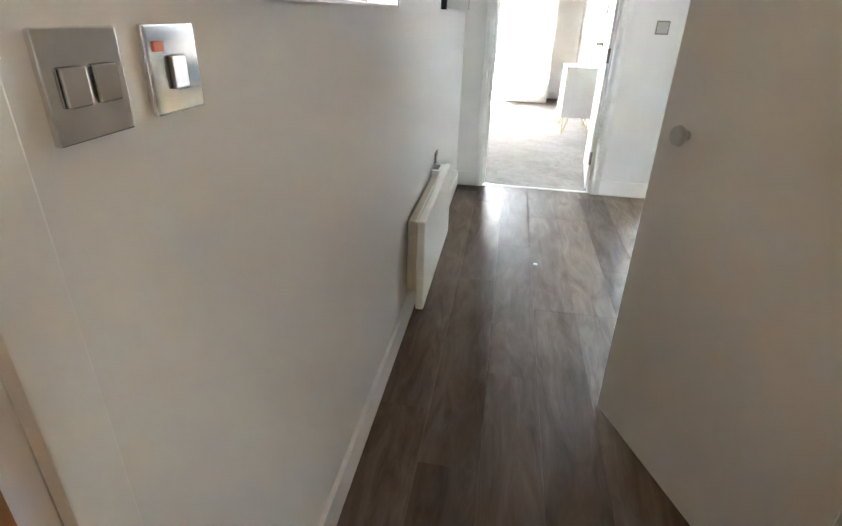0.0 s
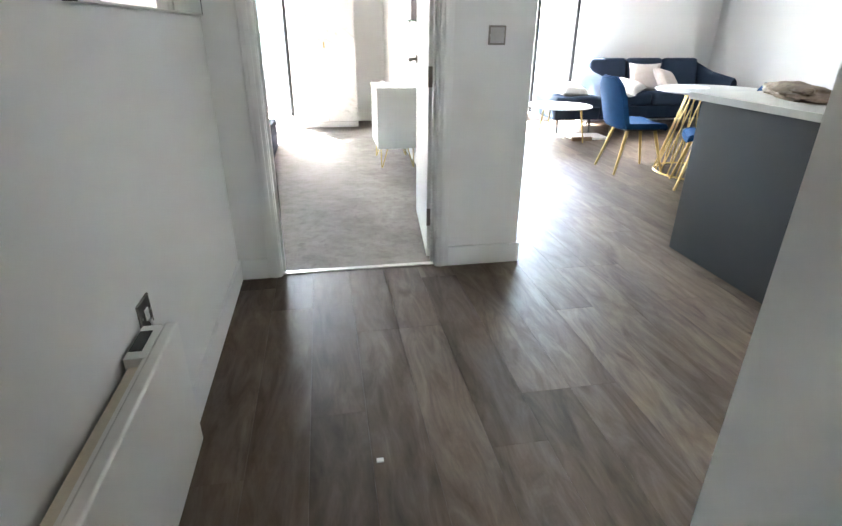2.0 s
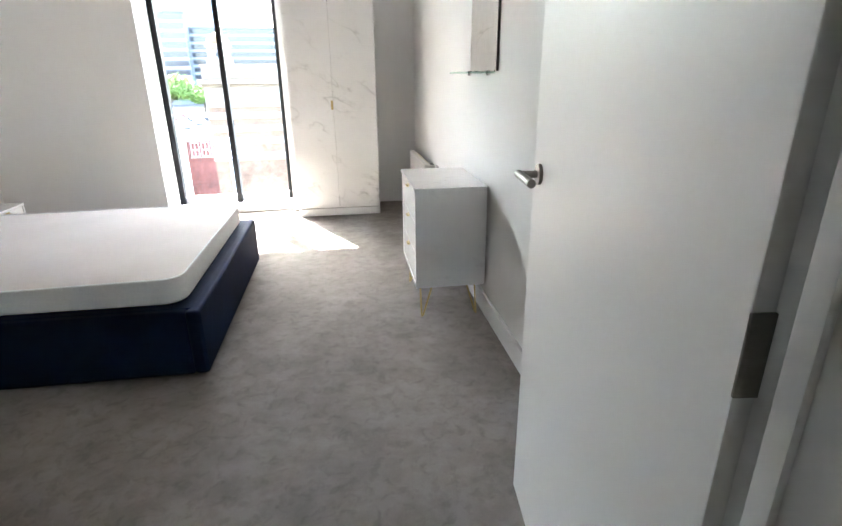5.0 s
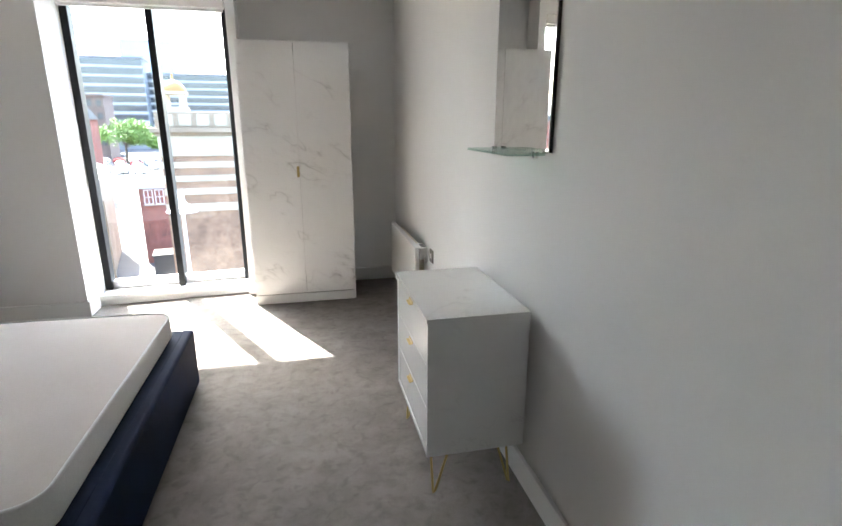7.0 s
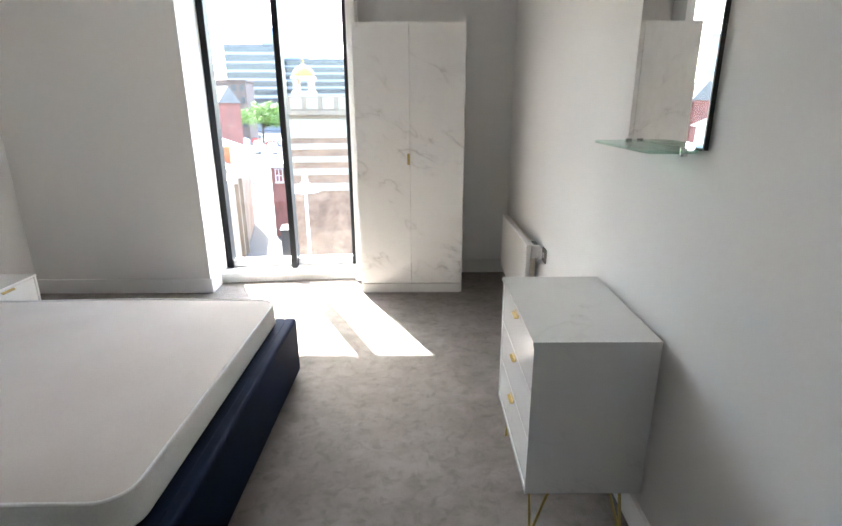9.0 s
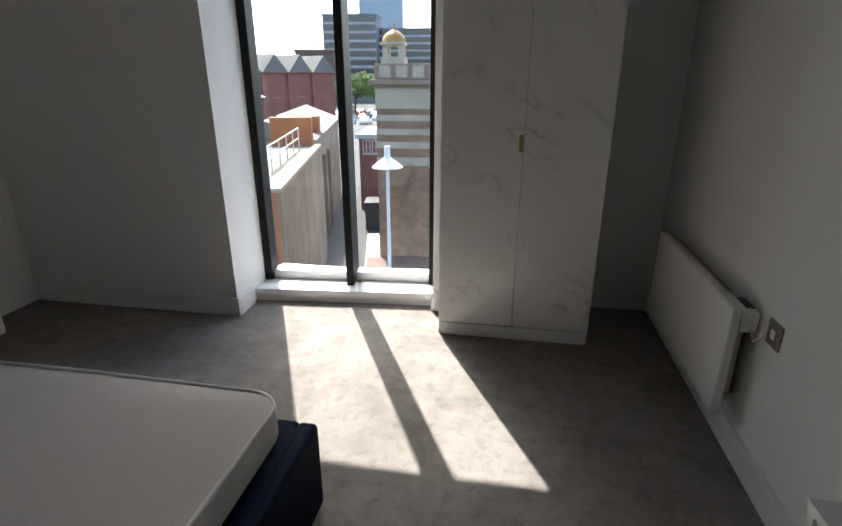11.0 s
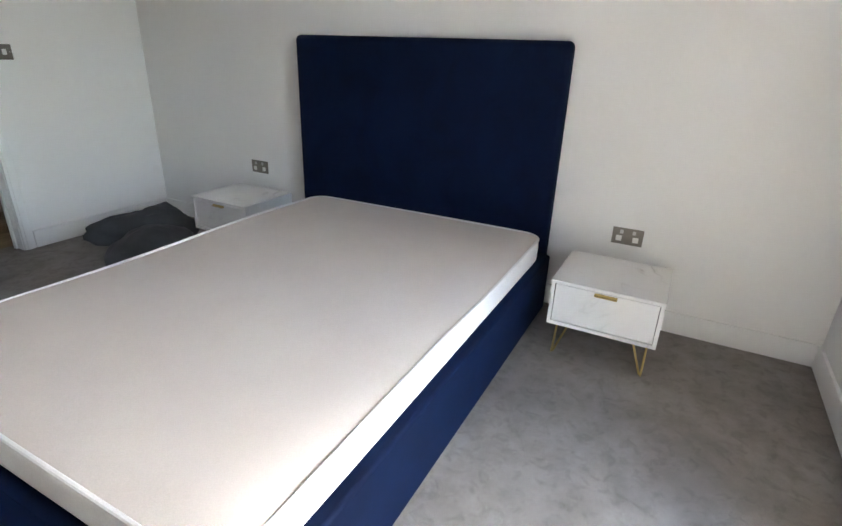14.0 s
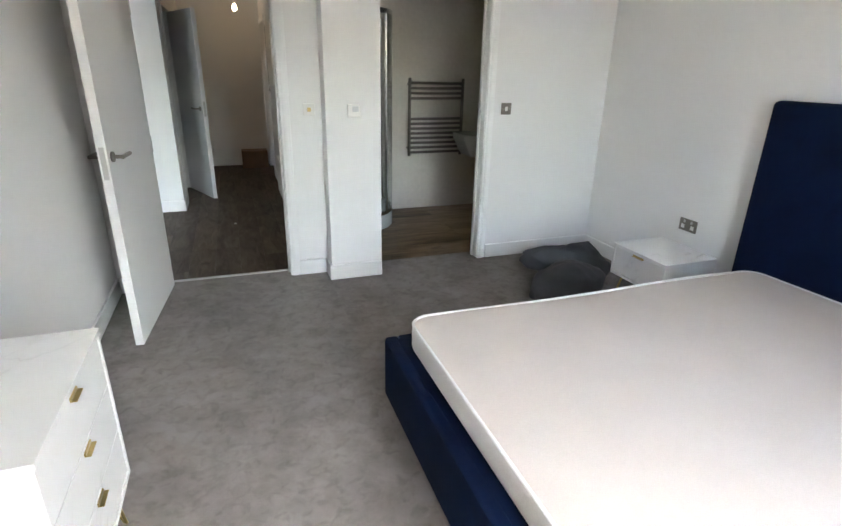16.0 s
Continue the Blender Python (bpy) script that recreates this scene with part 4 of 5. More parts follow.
# ---- ensuite ----
tr = thing("towel_rail", pose(-1.77, -1.56, 0), "dull grey metal ladder towel rail on the ensuite wall", "towel rail")
for x in (-0.30, 0.30):
    part("upright", rod(bmesh.new(), (x, 0.07, 0.60), (x, 0.07, 1.40), 0.016, n=16), M_RAIL, tr)
for z in [0.64 + 0.05 * i for i in range(8)] + [1.20 + 0.05 * i for i in range(4)]:
    part("bar", rod(bmesh.new(), (-0.30, 0.075, z), (0.30, 0.075, z), 0.014, n=12), M_RAIL, tr)
for x, z in ((-0.30, 0.68), (0.30, 0.68), (-0.30, 1.34), (0.30, 1.34)):
    part("fixing", rod(bmesh.new(), (x, 0.0, z), (x, 0.06, z), 0.010, n=12), M_RAIL, tr)

bs = thing("wash_basin", pose(-2.20, -1.30, 0.0), "white ceramic wall-hung wash basin", "basin")
bm = bmesh.new()
rounded_slab(bm, -0.42, -0.24, 0.24, 0.24, 0.11, [(0.62, 0.10), (0.66, 0.07), (0.76, 0.02), (0.80, 0.0), (0.845, 0.0), (0.85, 0.006)], 8)
part("bowl", bm, M_CERAMIC, bs)
bm = bmesh.new()
rod(bm, (-0.26, 0, 0.85), (-0.26, 0, 0.97), 0.018, n=16)
rod(bm, (-0.26, 0, 0.95), (-0.13, 0, 0.93), 0.012, n=14)
part("tap", bm, M_CHROME, bs, "chrome basin tap")

sh = thing("shower_enclosure", pose(-0.36, -1.56, 0) @ Matrix.Diagonal((0.86, 0.86, 1, 1)), "quadrant shower enclosure with white tray and curved glass", "shower")


def quadrant(bm, r, z0, z1, t=None, n=18, side=0.95):
    pts = [(-side, 0.0)]
    for i in range(n + 1):
        a = radians(180 - 90 * i / n)
        pts.append((-(side - r) + r * math.cos(a), (side - r) + r * math.sin(a)))
    pts.append((0.0, side))
    if t is None:
        pts.append((0.0, 0.0))
        lo = [bm.verts.new((x, y, z0)) for x, y in pts]
        hi = [bm.verts.new((x, y, z1)) for x, y in pts]
        bm.faces.new(lo)
        bm.faces.new(hi)
        for i in range(len(pts)):
            j = (i + 1) % len(pts)
            bm.faces.new((lo[i], lo[j], hi[j], hi[i]))
    else:
        c = Vector((-(side - r), side - r))
        rings = []
        for x, y in pts:
            p = Vector((x, y))
            d = Vector((-1, 0)) if y < side - r else (Vector((0, 1)) if x > -(side - r) else (p - c).normalized())
            q = p - d * t
            rings.append([bm.verts.new((*p, z0)), bm.verts.new((*q, z0)), bm.verts.new((*q, z1)), bm.verts.new((*p, z1))])
        for u, v in zip(rings, rings[1:]):
            for i in range(4):
                bm.faces.new((u[i], u[(i + 1) % 4], v[(i + 1) % 4], v[i]))
    return bm


part("tray", quadrant(bmesh.new(), 0.55, 0.0, 0.14), M_CERAMIC, sh, "white ceramic quadrant tray")
part("bottom_track", quadrant(bmesh.new(), 0.55, 0.14, 0.172, 0.03), M_CHROME, sh)
part("top_track", quadrant(bmesh.new(), 0.55, 1.93, 1.97, 0.03), M_CHROME, sh)
part("glass_screen", quadrant(bmesh.new(), 0.55, 0.172, 1.93, 0.006), M_GLASS, sh, "curved clear glass")
a = radians(135)
px, py = -0.40 + 0.55 * math.cos(a), 0.40 + 0.55 * math.sin(a)
part("upright", rod(bmesh.new(), (px, py, 0.172), (px, py, 1.93), 0.016, n=12), M_CHROME, sh)
part("upright", boxes((-0.962, 0.0, 0.14, -0.94, 0.03, 1.97), bevel=0.002), M_CHROME, sh)

# ---- hall ----
def framed_box(name, y0, y1, z0, z1, label):
    root = thing(name, pose(HW, 0, 0), label, "mirror")
    d = 0.028
    for a, b in ((y0, y0 + 0.006), (y1 - 0.006, y1)):
        part("side_edge", boxes((0, a, z0, d, b, z1), bevel=0.0012), M_BLACK, root, "black side edge")
    # white strips above and below: the bevel's bright reflection put in as colour
    for a, b in ((z0, z0 + 0.006), (z1 - 0.006, z1)):
        part("bright_bevel_strip", boxes((0, y0 + 0.006, a, d, y1 - 0.006, b), bevel=0.0012), M_PLASTIC, root, "white strip painting the mirror bevel's bright reflection")
    part("mirror_plate", boxes((0.006, y0 + 0.006, z0 + 0.006, d - 0.001, y1 - 0.006, z1 - 0.006)), M_MIRROR, root)
    return root


framed_box("hall_mirror", -3.42, -2.47, 1.258, 1.95, "wide wall mirror with a slim black edge in the hall")
framed_box("hall_mirror", -1.36, -0.12, 1.262, 1.95, "wall mirror with a slim black edge near the hall's end")
pl = thing("chrome_plate", pose(HW, -3.648, 1.185, 0, 0, -90), "polished chrome double switch plate in the hall", "switch plate")
part("plate", box(bmesh.new(), -0.046, 0, -0.045, 0.046, 0.008, 0.045, 0.003), M_CHROME, pl)
part("rocker", box(bmesh.new(), -0.032, 0.008, -0.016, -0.004, 0.013, 0.016, 0.003), M_CHROME, pl)
part("rocker", box(bmesh.new(), 0.004, 0.008, -0.016, 0.032, 0.013, 0.016, 0.003), M_CHROME, pl)
pl = thing("chrome_plate", pose(HW, -3.523, 1.187, 0, 0, -90), "polished chrome fused switch plate with an orange neon", "switch plate")
part("plate", box(bmesh.new(), -0.044, 0, -0.044, 0.044, 0.008, 0.044, 0.003), M_CHROME, pl)
part("rocker", box(bmesh.new(), -0.014, 0.008, -0.02, 0.014, 0.013, 0.014, 0.003), M_STEEL, pl)
part("neon", box(bmesh.new(), 0.018, 0.008, 0.018, 0.034, 0.010, 0.028, 0.001), M_ORANGE, pl, "orange neon window")

bx = thing("cardboard_box", pose(0.02, -4.63, 0), "plain dark brown cardboard box standing at the hall's end", "box")
part("carton", box(bmesh.new(), -0.19, -0.15, 0, 0.19, 0.15, 0.25, 0.003), M_BROWNBOX, bx)
part("tape", boxes((-0.191, -0.025, 0.2502, 0.191, 0.025, 0.2512)), M_CUSHION_P, bx, "brown packing tape")

lp = thing("hall_lamp", pose(0.12, -4.15, CEIL), "bare warm bulb on a short white ceiling pendant", "ceiling lamp")
part("ceiling_rose", lathe(bmesh.new(), [(0.05, 0.0), (0.05, -0.012), (0.02, -0.03)], 24), M_PLASTIC, lp)
part("flex", rod(bmesh.new(), (0, 0, -0.03), (0, 0, -0.12), 0.004, n=8), M_PLASTIC, lp)
part("lamp_holder", lathe(bmesh.new(), [(0.014, -0.11), (0.019, -0.13), (0.019, -0.165), (0.015, -0.17)], 20), M_PLASTIC, lp)
part("bulb", lathe(bmesh.new(), [(0.012, -0.17), (0.018, -0.185), (0.030, -0.215), (0.030, -0.235), (0.020, -0.256), (0.006, -0.262)], 20), M_GLOW, lp, "glowing warm bulb")
bulb_data = bpy.data.lights.new("hall_bulb", "POINT")
bulb_data.energy, bulb_data.color, bulb_data.shadow_soft_size = 0.005, (1.0, 0.93, 0.84), 0.04
new("hall_bulb", bulb_data).matrix_basis = pose(0.12, -4.15, CEIL - 0.30)

bit = thing("paper_scrap", pose(0.378, -1.425, 0.0), "tiny white scrap of paper on the floor", "litter")
part("scrap", boxes((-0.012, -0.007, 0.0, 0.010, 0.008, 0.006), bevel=0.002), M_PLASTIC, bit)

# ---- kitchen and living room ----
pen = thing("kitchen_peninsula", pose(2.335, 0.0, 0), "matt dark grey kitchen peninsula base unit", "kitchen unit")
part("end_panel", boxes((0.0, -0.86, 0.0, 0.022, 0.0, 0.88), bevel=0.002), M_GREY_PANEL, pen)
part("side_panel", boxes((0.022, -0.022, 0.0, 1.6, 0.0, 0.88), bevel=0.002), M_GREY_PANEL, pen)
part("carcass", boxes((0.022, -0.62, 0.12, 1.6, -0.022, 0.88), bevel=0.002), M_GREY_PANEL, pen)
part("plinth", boxes((0.05, -0.57, 0.0, 1.58, -0.05, 0.12)), M_DARKPLASTIC, pen)
wt = thing("worktop", pose(2.335, 0.0, 0.88), "white speckled stone worktop with squared edge", "worktop")
part("slab", box(bmesh.new(), -0.05, -0.95, 0.0, 1.65, 0.05, 0.036, 0.003), M_STONE_TOP, wt)
crumpled("tool_bag", pose(2.70, -0.22, 0.916, 0, 0, 60), "brown and grey tool bag lying on the worktop", "bag", 0.34, 0.14, 0.05, M_CABLE, 5.2, 22)
crumpled("cable_bundle", pose(3.10, -0.34, 0.916, 0, 0, 20), "loose bundle of dull wrapping on the worktop", "packaging", 0.30, 0.15, 0.045, M_CUSHION, 9.2, 22)


def dining_chair(at, label):
    root = thing("dining_chair", at, label, "chair", "dining chairs")
    # the chair faces its own +x
    bm = bmesh.new()
    n, k = 20, 16
    rows = []
    for i in range(n + 1):
        s = i / n
        row = []
        for j in range(k + 1):
            t = j / k * 2 - 1
            y = 0.225 * t * (1 - 0.12 * s * s)
            x = 0.215 - 0.43 * s
            front = max(0, 0.12 - s) / 0.12
            z = 0.455 + 0.012 * t * t - 0.018 * front * front
            if s < 0.2:
                y *= 0.88 + 0.6 * s
            row.append(bm.verts.new((x, y, z)))
        rows.append(row)
    for i in range(n):
        for j in range(k):
            bm.faces.new((rows[i][j], rows[i][j + 1], rows[i + 1][j + 1], rows[i + 1][j]))
    r = bmesh.ops.extrude_face_region(bm, geom=bm.faces[:])
    for v in [g for g in r["geom"] if isinstance(g, bmesh.types.BMVert)]:
        v.co.z -= 0.05
    bmesh.ops.bevel(bm, geom=[e for e in bm.edges if len(e.link_faces) == 2 and e.calc_face_angle(0) > 1.0], offset=0.012, segments=3, affect="EDGES")
    part("seat", bm, M_CHAIRBLUE, root, "bright blue velvet seat pad")
    bm = bmesh.new()
    rows = []
    for i in range(n + 1):
        s = i / n
        row = []
        for j in range(k + 1):
            t = j / k * 2 - 1
            w = 0.225 if s < 0.7 else 0.225 * math.sqrt(max(0.0, 1 - ((s - 0.7) / 0.3) ** 2 * 0.72))
            y = w * t
            x = -0.205 - 0.10 * s + 0.045 * t * t * (1 - 0.5 * s)
            z = 0.43 + 0.43 * s
            row.append(bm.verts.new((x, y, z)))
        rows.append(row)
    for i in range(n):
        for j in range(k):
            bm.faces.new((rows[i][j], rows[i][j + 1], rows[i + 1][j + 1], rows[i + 1][j]))
    r = bmesh.ops.extrude_face_region(bm, geom=bm.faces[:])
    for v in [g for g in r["geom"] if isinstance(g, bmesh.types.BMVert)]:
        v.co.x -= 0.045
    bmesh.ops.bevel(bm, geom=[e for e in bm.edges if len(e.link_faces) == 2 and e.calc_face_angle(0) > 1.0], offset=0.012, segments=3, affect="EDGES")
    part("backrest", bm, M_CHAIRBLUE, root, "curved blue velvet backrest")
    part("seat_frame", boxes((-0.16, -0.15, 0.392, 0.16, 0.15, 0.408), bevel=0.003), M_DARKPLASTIC, root)
    for sx in (-1, 1):
        for sy in (-1, 1):
            bm = bmesh.new()
            rod(bm, (sx * 0.13, sy * 0.13, 0.405), (sx * 0.235, sy * 0.205, 0.0), 0.017, 0.010, 14)
            part("leg", bm, M_GOLD, root, "tapered gold metal leg")
    return root


chair = dining_chair(pose(3.14, 1.85, 0, 0, 0, -4), "blue velvet dining chair with gold legs, facing the table")
copy2 = copy_thing(chair, pose(3.44, 1.17, 0, 0, 0, 150))
tagged(copy2, "blue velvet dining chair with gold legs, its back to the peninsula")

tb = thing("dining_table", pose(3.71, 1.64, 0), "round white marble-topped dining table on a gold wire drum base", "table")
bm = bmesh.new()
lathe(bm, [(0.44, 0.735), (0.468, 0.738), (0.475, 0.745), (0.475, 0.752), (0.47, 0.757), (0.44, 0.758)], 64)
part("tabletop", bm, M_MARBLE, tb, "round white marble top")
circle = lambda r, z, n=48: [(r * math.cos(2 * math.pi * i / n), r * math.sin(2 * math.pi * i / n), z) for i in range(n)]
part("base_ring", tube(bmesh.new(), circle(0.36, 0.009), 0.009, 8, True), M_GOLD, tb)
part("top_ring", tube(bmesh.new(), circle(0.20, 0.725), 0.009, 8, True), M_GOLD, tb)
for i in range(24):
    a, b = 2 * math.pi * i / 24, 2 * math.pi * (i + 1.2) / 24
    part("wire", rod(bmesh.new(), (0.36 * math.cos(a), 0.36 * math.sin(a), 0.01), (0.20 * math.cos(b), 0.20 * math.sin(b), 0.725), 0.0065, n=8), M_GOLD, tb)
pt = thing("grey_plate", pose(3.60, 1.82, 0.758), "dull grey placemat on the dining table", "placemat")
part("disc", lathe(bmesh.new(), [(0.17, 0.0), (0.175, 0.002), (0.172, 0.004)], 40), M_GALV, pt)

ct = thing("coffee_table", pose(3.03, 3.30, 0), "round white marble coffee table on slim legs", "coffee table")
part("tabletop", lathe(bmesh.new(), [(0.36, 0.400), (0.385, 0.404), (0.39, 0.412), (0.385, 0.420), (0.36, 0.421)], 48), M_MARBLE, ct)
for i in range(3):
    a = 2 * math.pi * (i + 0.05) / 3 - 0.7
    part("leg", rod(bmesh.new(), (0.26 * math.cos(a), 0.26 * math.sin(a), 0.402), (0.33 * math.cos(a), 0.33 * math.sin(a), 0.0), 0.012, 0.008, 10), M_GOLD, ct, "slim gold leg")
pk = thing("wrapped_packet", pose(3.50, 3.42, 0), "loose white packing sheet with dark card on the floor", "packaging")
part("sheet", boxes((-0.24, -0.16, 0.0, 0.22, 0.15, 0.03), bevel=0.008), M_PLASTIC, pk)
part("card", boxes((-0.28, -0.20, 0.0, -0.02, -0.165, 0.045), bevel=0.003), M_BROWNBOX, pk)

# sofa facing -y along the north wall
sf = thing("sofa", pose(4.74, 4.06, 0) @ Matrix.Diagonal((0.89, 1, 1.12, 1)), "blue-grey fabric three-seat sofa with rounded ends and loose cushions", "sofa")
part("base", box(bmesh.new(), -0.95, -0.42, 0.16, 0.95, 0.36, 0.32, 0.03, 4), M_SOFA, sf)
for k in range(3):
    x0 = -0.93 + 0.62 * k
    part("seat_cushion", box(bmesh.new(), x0, -0.45, 0.31, x0 + 0.615, 0.22, 0.45, 0.045, 5), M_SOFA, sf)
    bm = box(bmesh.new(), x0, -0.075, 0.0, x0 + 0.615, 0.075, 0.42, 0.06, 5)
    bmesh.ops.transform(bm, matrix=pose(0, 0.27, 0.38, -12), verts=bm.verts)
    part("back_cushion", bm, M_SOFA, sf)
part("chaise_base", box(bmesh.new(), -1.78, -0.42, 0.16, -1.09, 0.36, 0.30, 0.03, 4), M_SOFA, sf)
part("chaise_cushion", box(bmesh.new(), -1.80, -0.45, 0.29, -1.085, 0.34, 0.42, 0.045, 5), M_SOFA, sf, "flat end seat without a back")
for x in (-1.70, -1.20):
    part("leg", rod(bmesh.new(), (x, -0.34, 0.17), (x, -0.36, 0.0), 0.022, 0.012, 12), M_DARKPLASTIC, sf)
for s in (-1, 1):
    bm = bmesh.new()
    prof = [(0.0, 0.16), (0.0, 0.46), (0.03, 0.56), (0.075, 0.60), (0.12, 0.56), (0.15, 0.46), (0.15, 0.16)]
    fr = [bm.verts.new((s * (0.93 + x), -0.40, z)) for x, z in prof]
    md = [bm.verts.new((s * (0.93 + x), 0.05, z + 0.05 * (z > 0.3))) for x, z in prof]
    bk = [bm.verts.new((s * (0.93 + x), 0.40, z + 0.14 * (z > 0.3))) for x, z in prof]
    for u, v in ((fr, md), (md, bk)):
        for i in range(len(prof) - 1):
            bm.faces.new((u[i], u[i + 1], v[i + 1], v[i]))
    bm.faces.new(fr)
    bm.faces.new(bk)
    part("arm", bm, M_SOFA, sf)
for x in (-0.82, 0.82):
    for y in (-0.34, 0.28):
        part("leg", rod(bmesh.new(), (x, y, 0.17), (x * 1.05, y * 1.05, 0.0), 0.022, 0.012, 12), M_DARKPLASTIC, sf)


def cushion(at, mat, label, s=0.21):
    root = thing("scatter_cushion", at, label, "cushion", "sofa cushions")
    bm = bmesh.new()
    n = 14
    top, bot = [], []
    for i in range(n + 1):
        a, b = [], []
        for j in range(n + 1):
            u, v = i / n * 2 - 1, j / n * 2 - 1
            pin = 1 - 0.10 * (1 - u * u) * v * v - 0.0
            pin2 = 1 - 0.10 * (1 - v * v) * u * u
            h = 0.075 * ((1 - u ** 4) * (1 - v ** 4)) ** 0.6
            p = (s * u * pin2, s * v * pin, h)
            a.append(bm.verts.new(p))
            b.append(bm.verts.new((p[0], p[1], -h)) if 0 < i < n and 0 < j < n else a[-1])
        top.append(a)
        bot.append(b)
    for i in range(n):
        for j in range(n):
            bm.faces.new((top[i][j], top[i + 1][j], top[i + 1][j + 1], top[i][j + 1]))
            q = (bot[i][j], bot[i][j + 1], bot[i + 1][j + 1], bot[i + 1][j])
            try:
                bm.faces.new(q)
            except ValueError:
                pass
    part("cover", bm, mat, root)
    return root


cushion(pose(3.42, 3.90, 0.535, 10, 6, 10), M_CUSHION, "pale cream scatter cushion lying on the sofa")
cushion(pose(4.15, 3.78, 0.565, 12, -10, 40), M_CUSHION, "pale cream scatter cushion slumped on the sofa")
cushion(pose(4.55, 4.02, 0.655, 62, 0, -18), M_CUSHION_P, "dusky beige scatter cushion propped on the sofa")
cushion(pose(4.82, 3.90, 0.605, 48, 10, 25), M_CUSHION_P, "dusky beige scatter cushion leaning on the sofa")

# ---- outside ----
GROUND = -9.0
structure("ground", boxes((-900, 8.0, GROUND - 0.5, 900, 2500, GROUND)), M_ASPHALT, "grey asphalt ground running to the horizon", "ground")
structure("backdrop_city", boxes((-900, 900, GROUND, 900, 905, 9)), M_CONCRETE_L, "hazy far line of the city", "backdrop")
TURN = 14.0


def facade_window(parent, x, z, w, h, y=0.0, bars=(2, 3), mat=M_LAMPWHITE, depth=0.12):
    """A window set into a wall face that looks along -y of its parent."""
    win = part("window", boxes((x - w / 2, y - 0.02, z, x - w / 2 + 0.06, y + 0.05, z + h), (x + w / 2 - 0.06, y - 0.02, z, x + w / 2, y + 0.05, z + h),
                               (x - w / 2 + 0.06, y - 0.02, z, x + w / 2 - 0.06, y + 0.05, z + 0.06), (x - w / 2 + 0.06, y - 0.02, z + h - 0.06, x + w / 2 - 0.06, y + 0.05, z + h)), mat, parent, smooth=False)
    bm = bmesh.new()
    for i in range(1, bars[0]):
        xx = x - w / 2 + w * i / bars[0]
        box(bm, xx - 0.025, y - 0.015, z + 0.06, xx + 0.025, y + 0.03, z + h - 0.06)
    for j in range(1, bars[1]):
        zz = z + h * j / bars[1]
        box(bm, x - w / 2 + 0.06, y - 0.012, zz - 0.025, x + w / 2 - 0.06, y + 0.03, zz + 0.025)
    if bars[0] > 1 or bars[1] > 1:
        part("glazing_bars", bm, mat, win, smooth=False)
    part("pane", boxes((x - w / 2 + 0.03, y + 0.03, z + 0.03, x + w / 2 - 0.03, y + 0.045, z + h - 0.03)), M_PANE, win, smooth=False)
    part("sill", boxes((x - w / 2 - 0.08, y - 0.09, z - 0.09, x + w / 2 + 0.08, y + 0.02, z)), M_STONE, win, smooth=False)
    return win


# orange brick building with a flat roof; its own origin is the near corner
bb = thing("brick_building", pose(-7.41, 18.0, GROUND, 0, 0, TURN), "orange brick flat-roofed building with white sash windows", "building")
part("wall", boxes((-16.0, 0.05, 0, -0.0, 12.0, 6.65)), M_BRICK_O, bb, smooth=False)
part("side_wall", boxes((0.0, 0.05, 0, 0.10, 12.0, 6.63)), M_RENDER_BEIGE, bb, "weathered beige rendered side wall", smooth=False)
part("parapet", boxes((-16.1, -0.05, 6.65, 0.15, 0.30, 6.79), (-0.20, 0.30, 6.65, 0.15, 12.0, 6.79), bevel=0.02), M_STONE, bb, "pale stone parapet coping", smooth=False)
part("roof", boxes((-15.9, 0.30, 6.652, -0.20, 11.9, 6.70)), M_ROOF_FLAT, bb, "pale grey flat roof", smooth=False)
for k in range(9):
    for z in (4.56, 2.45) if k else (4.56,):
        facade_window(bb, -1.08 - 1.5 * k, z, 0.66, 1.33, bars=(2, 4))


def place_local(root, x, y, z):
    return root.matrix_basis @ Matrix.Translation((x, y, z))


for k, (x, y, w, d, h) in enumerate(((-3.2, 6.2, 2.2, 1.2, 1.1), (-4.0, 8.6, 1.6, 1.2, 0.9), (-6.4, 7.4, 1.8, 1.0, 1.0))):
    ac = thing("rooftop_unit", place_local(bb, x, y, 6.70), "white metal rooftop air unit on a low frame", "air unit", "rooftop units")
    part("casing", box(bmesh.new(), -w / 2, -d / 2, 0.25, w / 2, d / 2, 0.25 + h, 0.02), M_ACWHITE, ac, smooth=False)
    part("grille", boxes(*[(-w / 2 + 0.15, -d / 2 - 0.012, 0.4 + 0.12 * i, w / 2 - 0.15, -d / 2, 0.46 + 0.12 * i) for i in range(int((h - 0.2) / 0.12))]), M_ACWHITE, ac, smooth=False)
    for sx in (-1, 1):
        part("skid", boxes((sx * (w / 2 - 0.2) - 0.06, -d / 2, 0.0, sx * (w / 2 - 0.2) + 0.06, d / 2, 0.25)), M_DARKPLASTIC, ac, smooth=False)
rl = thing("roof_railing", place_local(bb, 0, 0, 6.70), "galvanised guard rail along the flat roof", "railing")
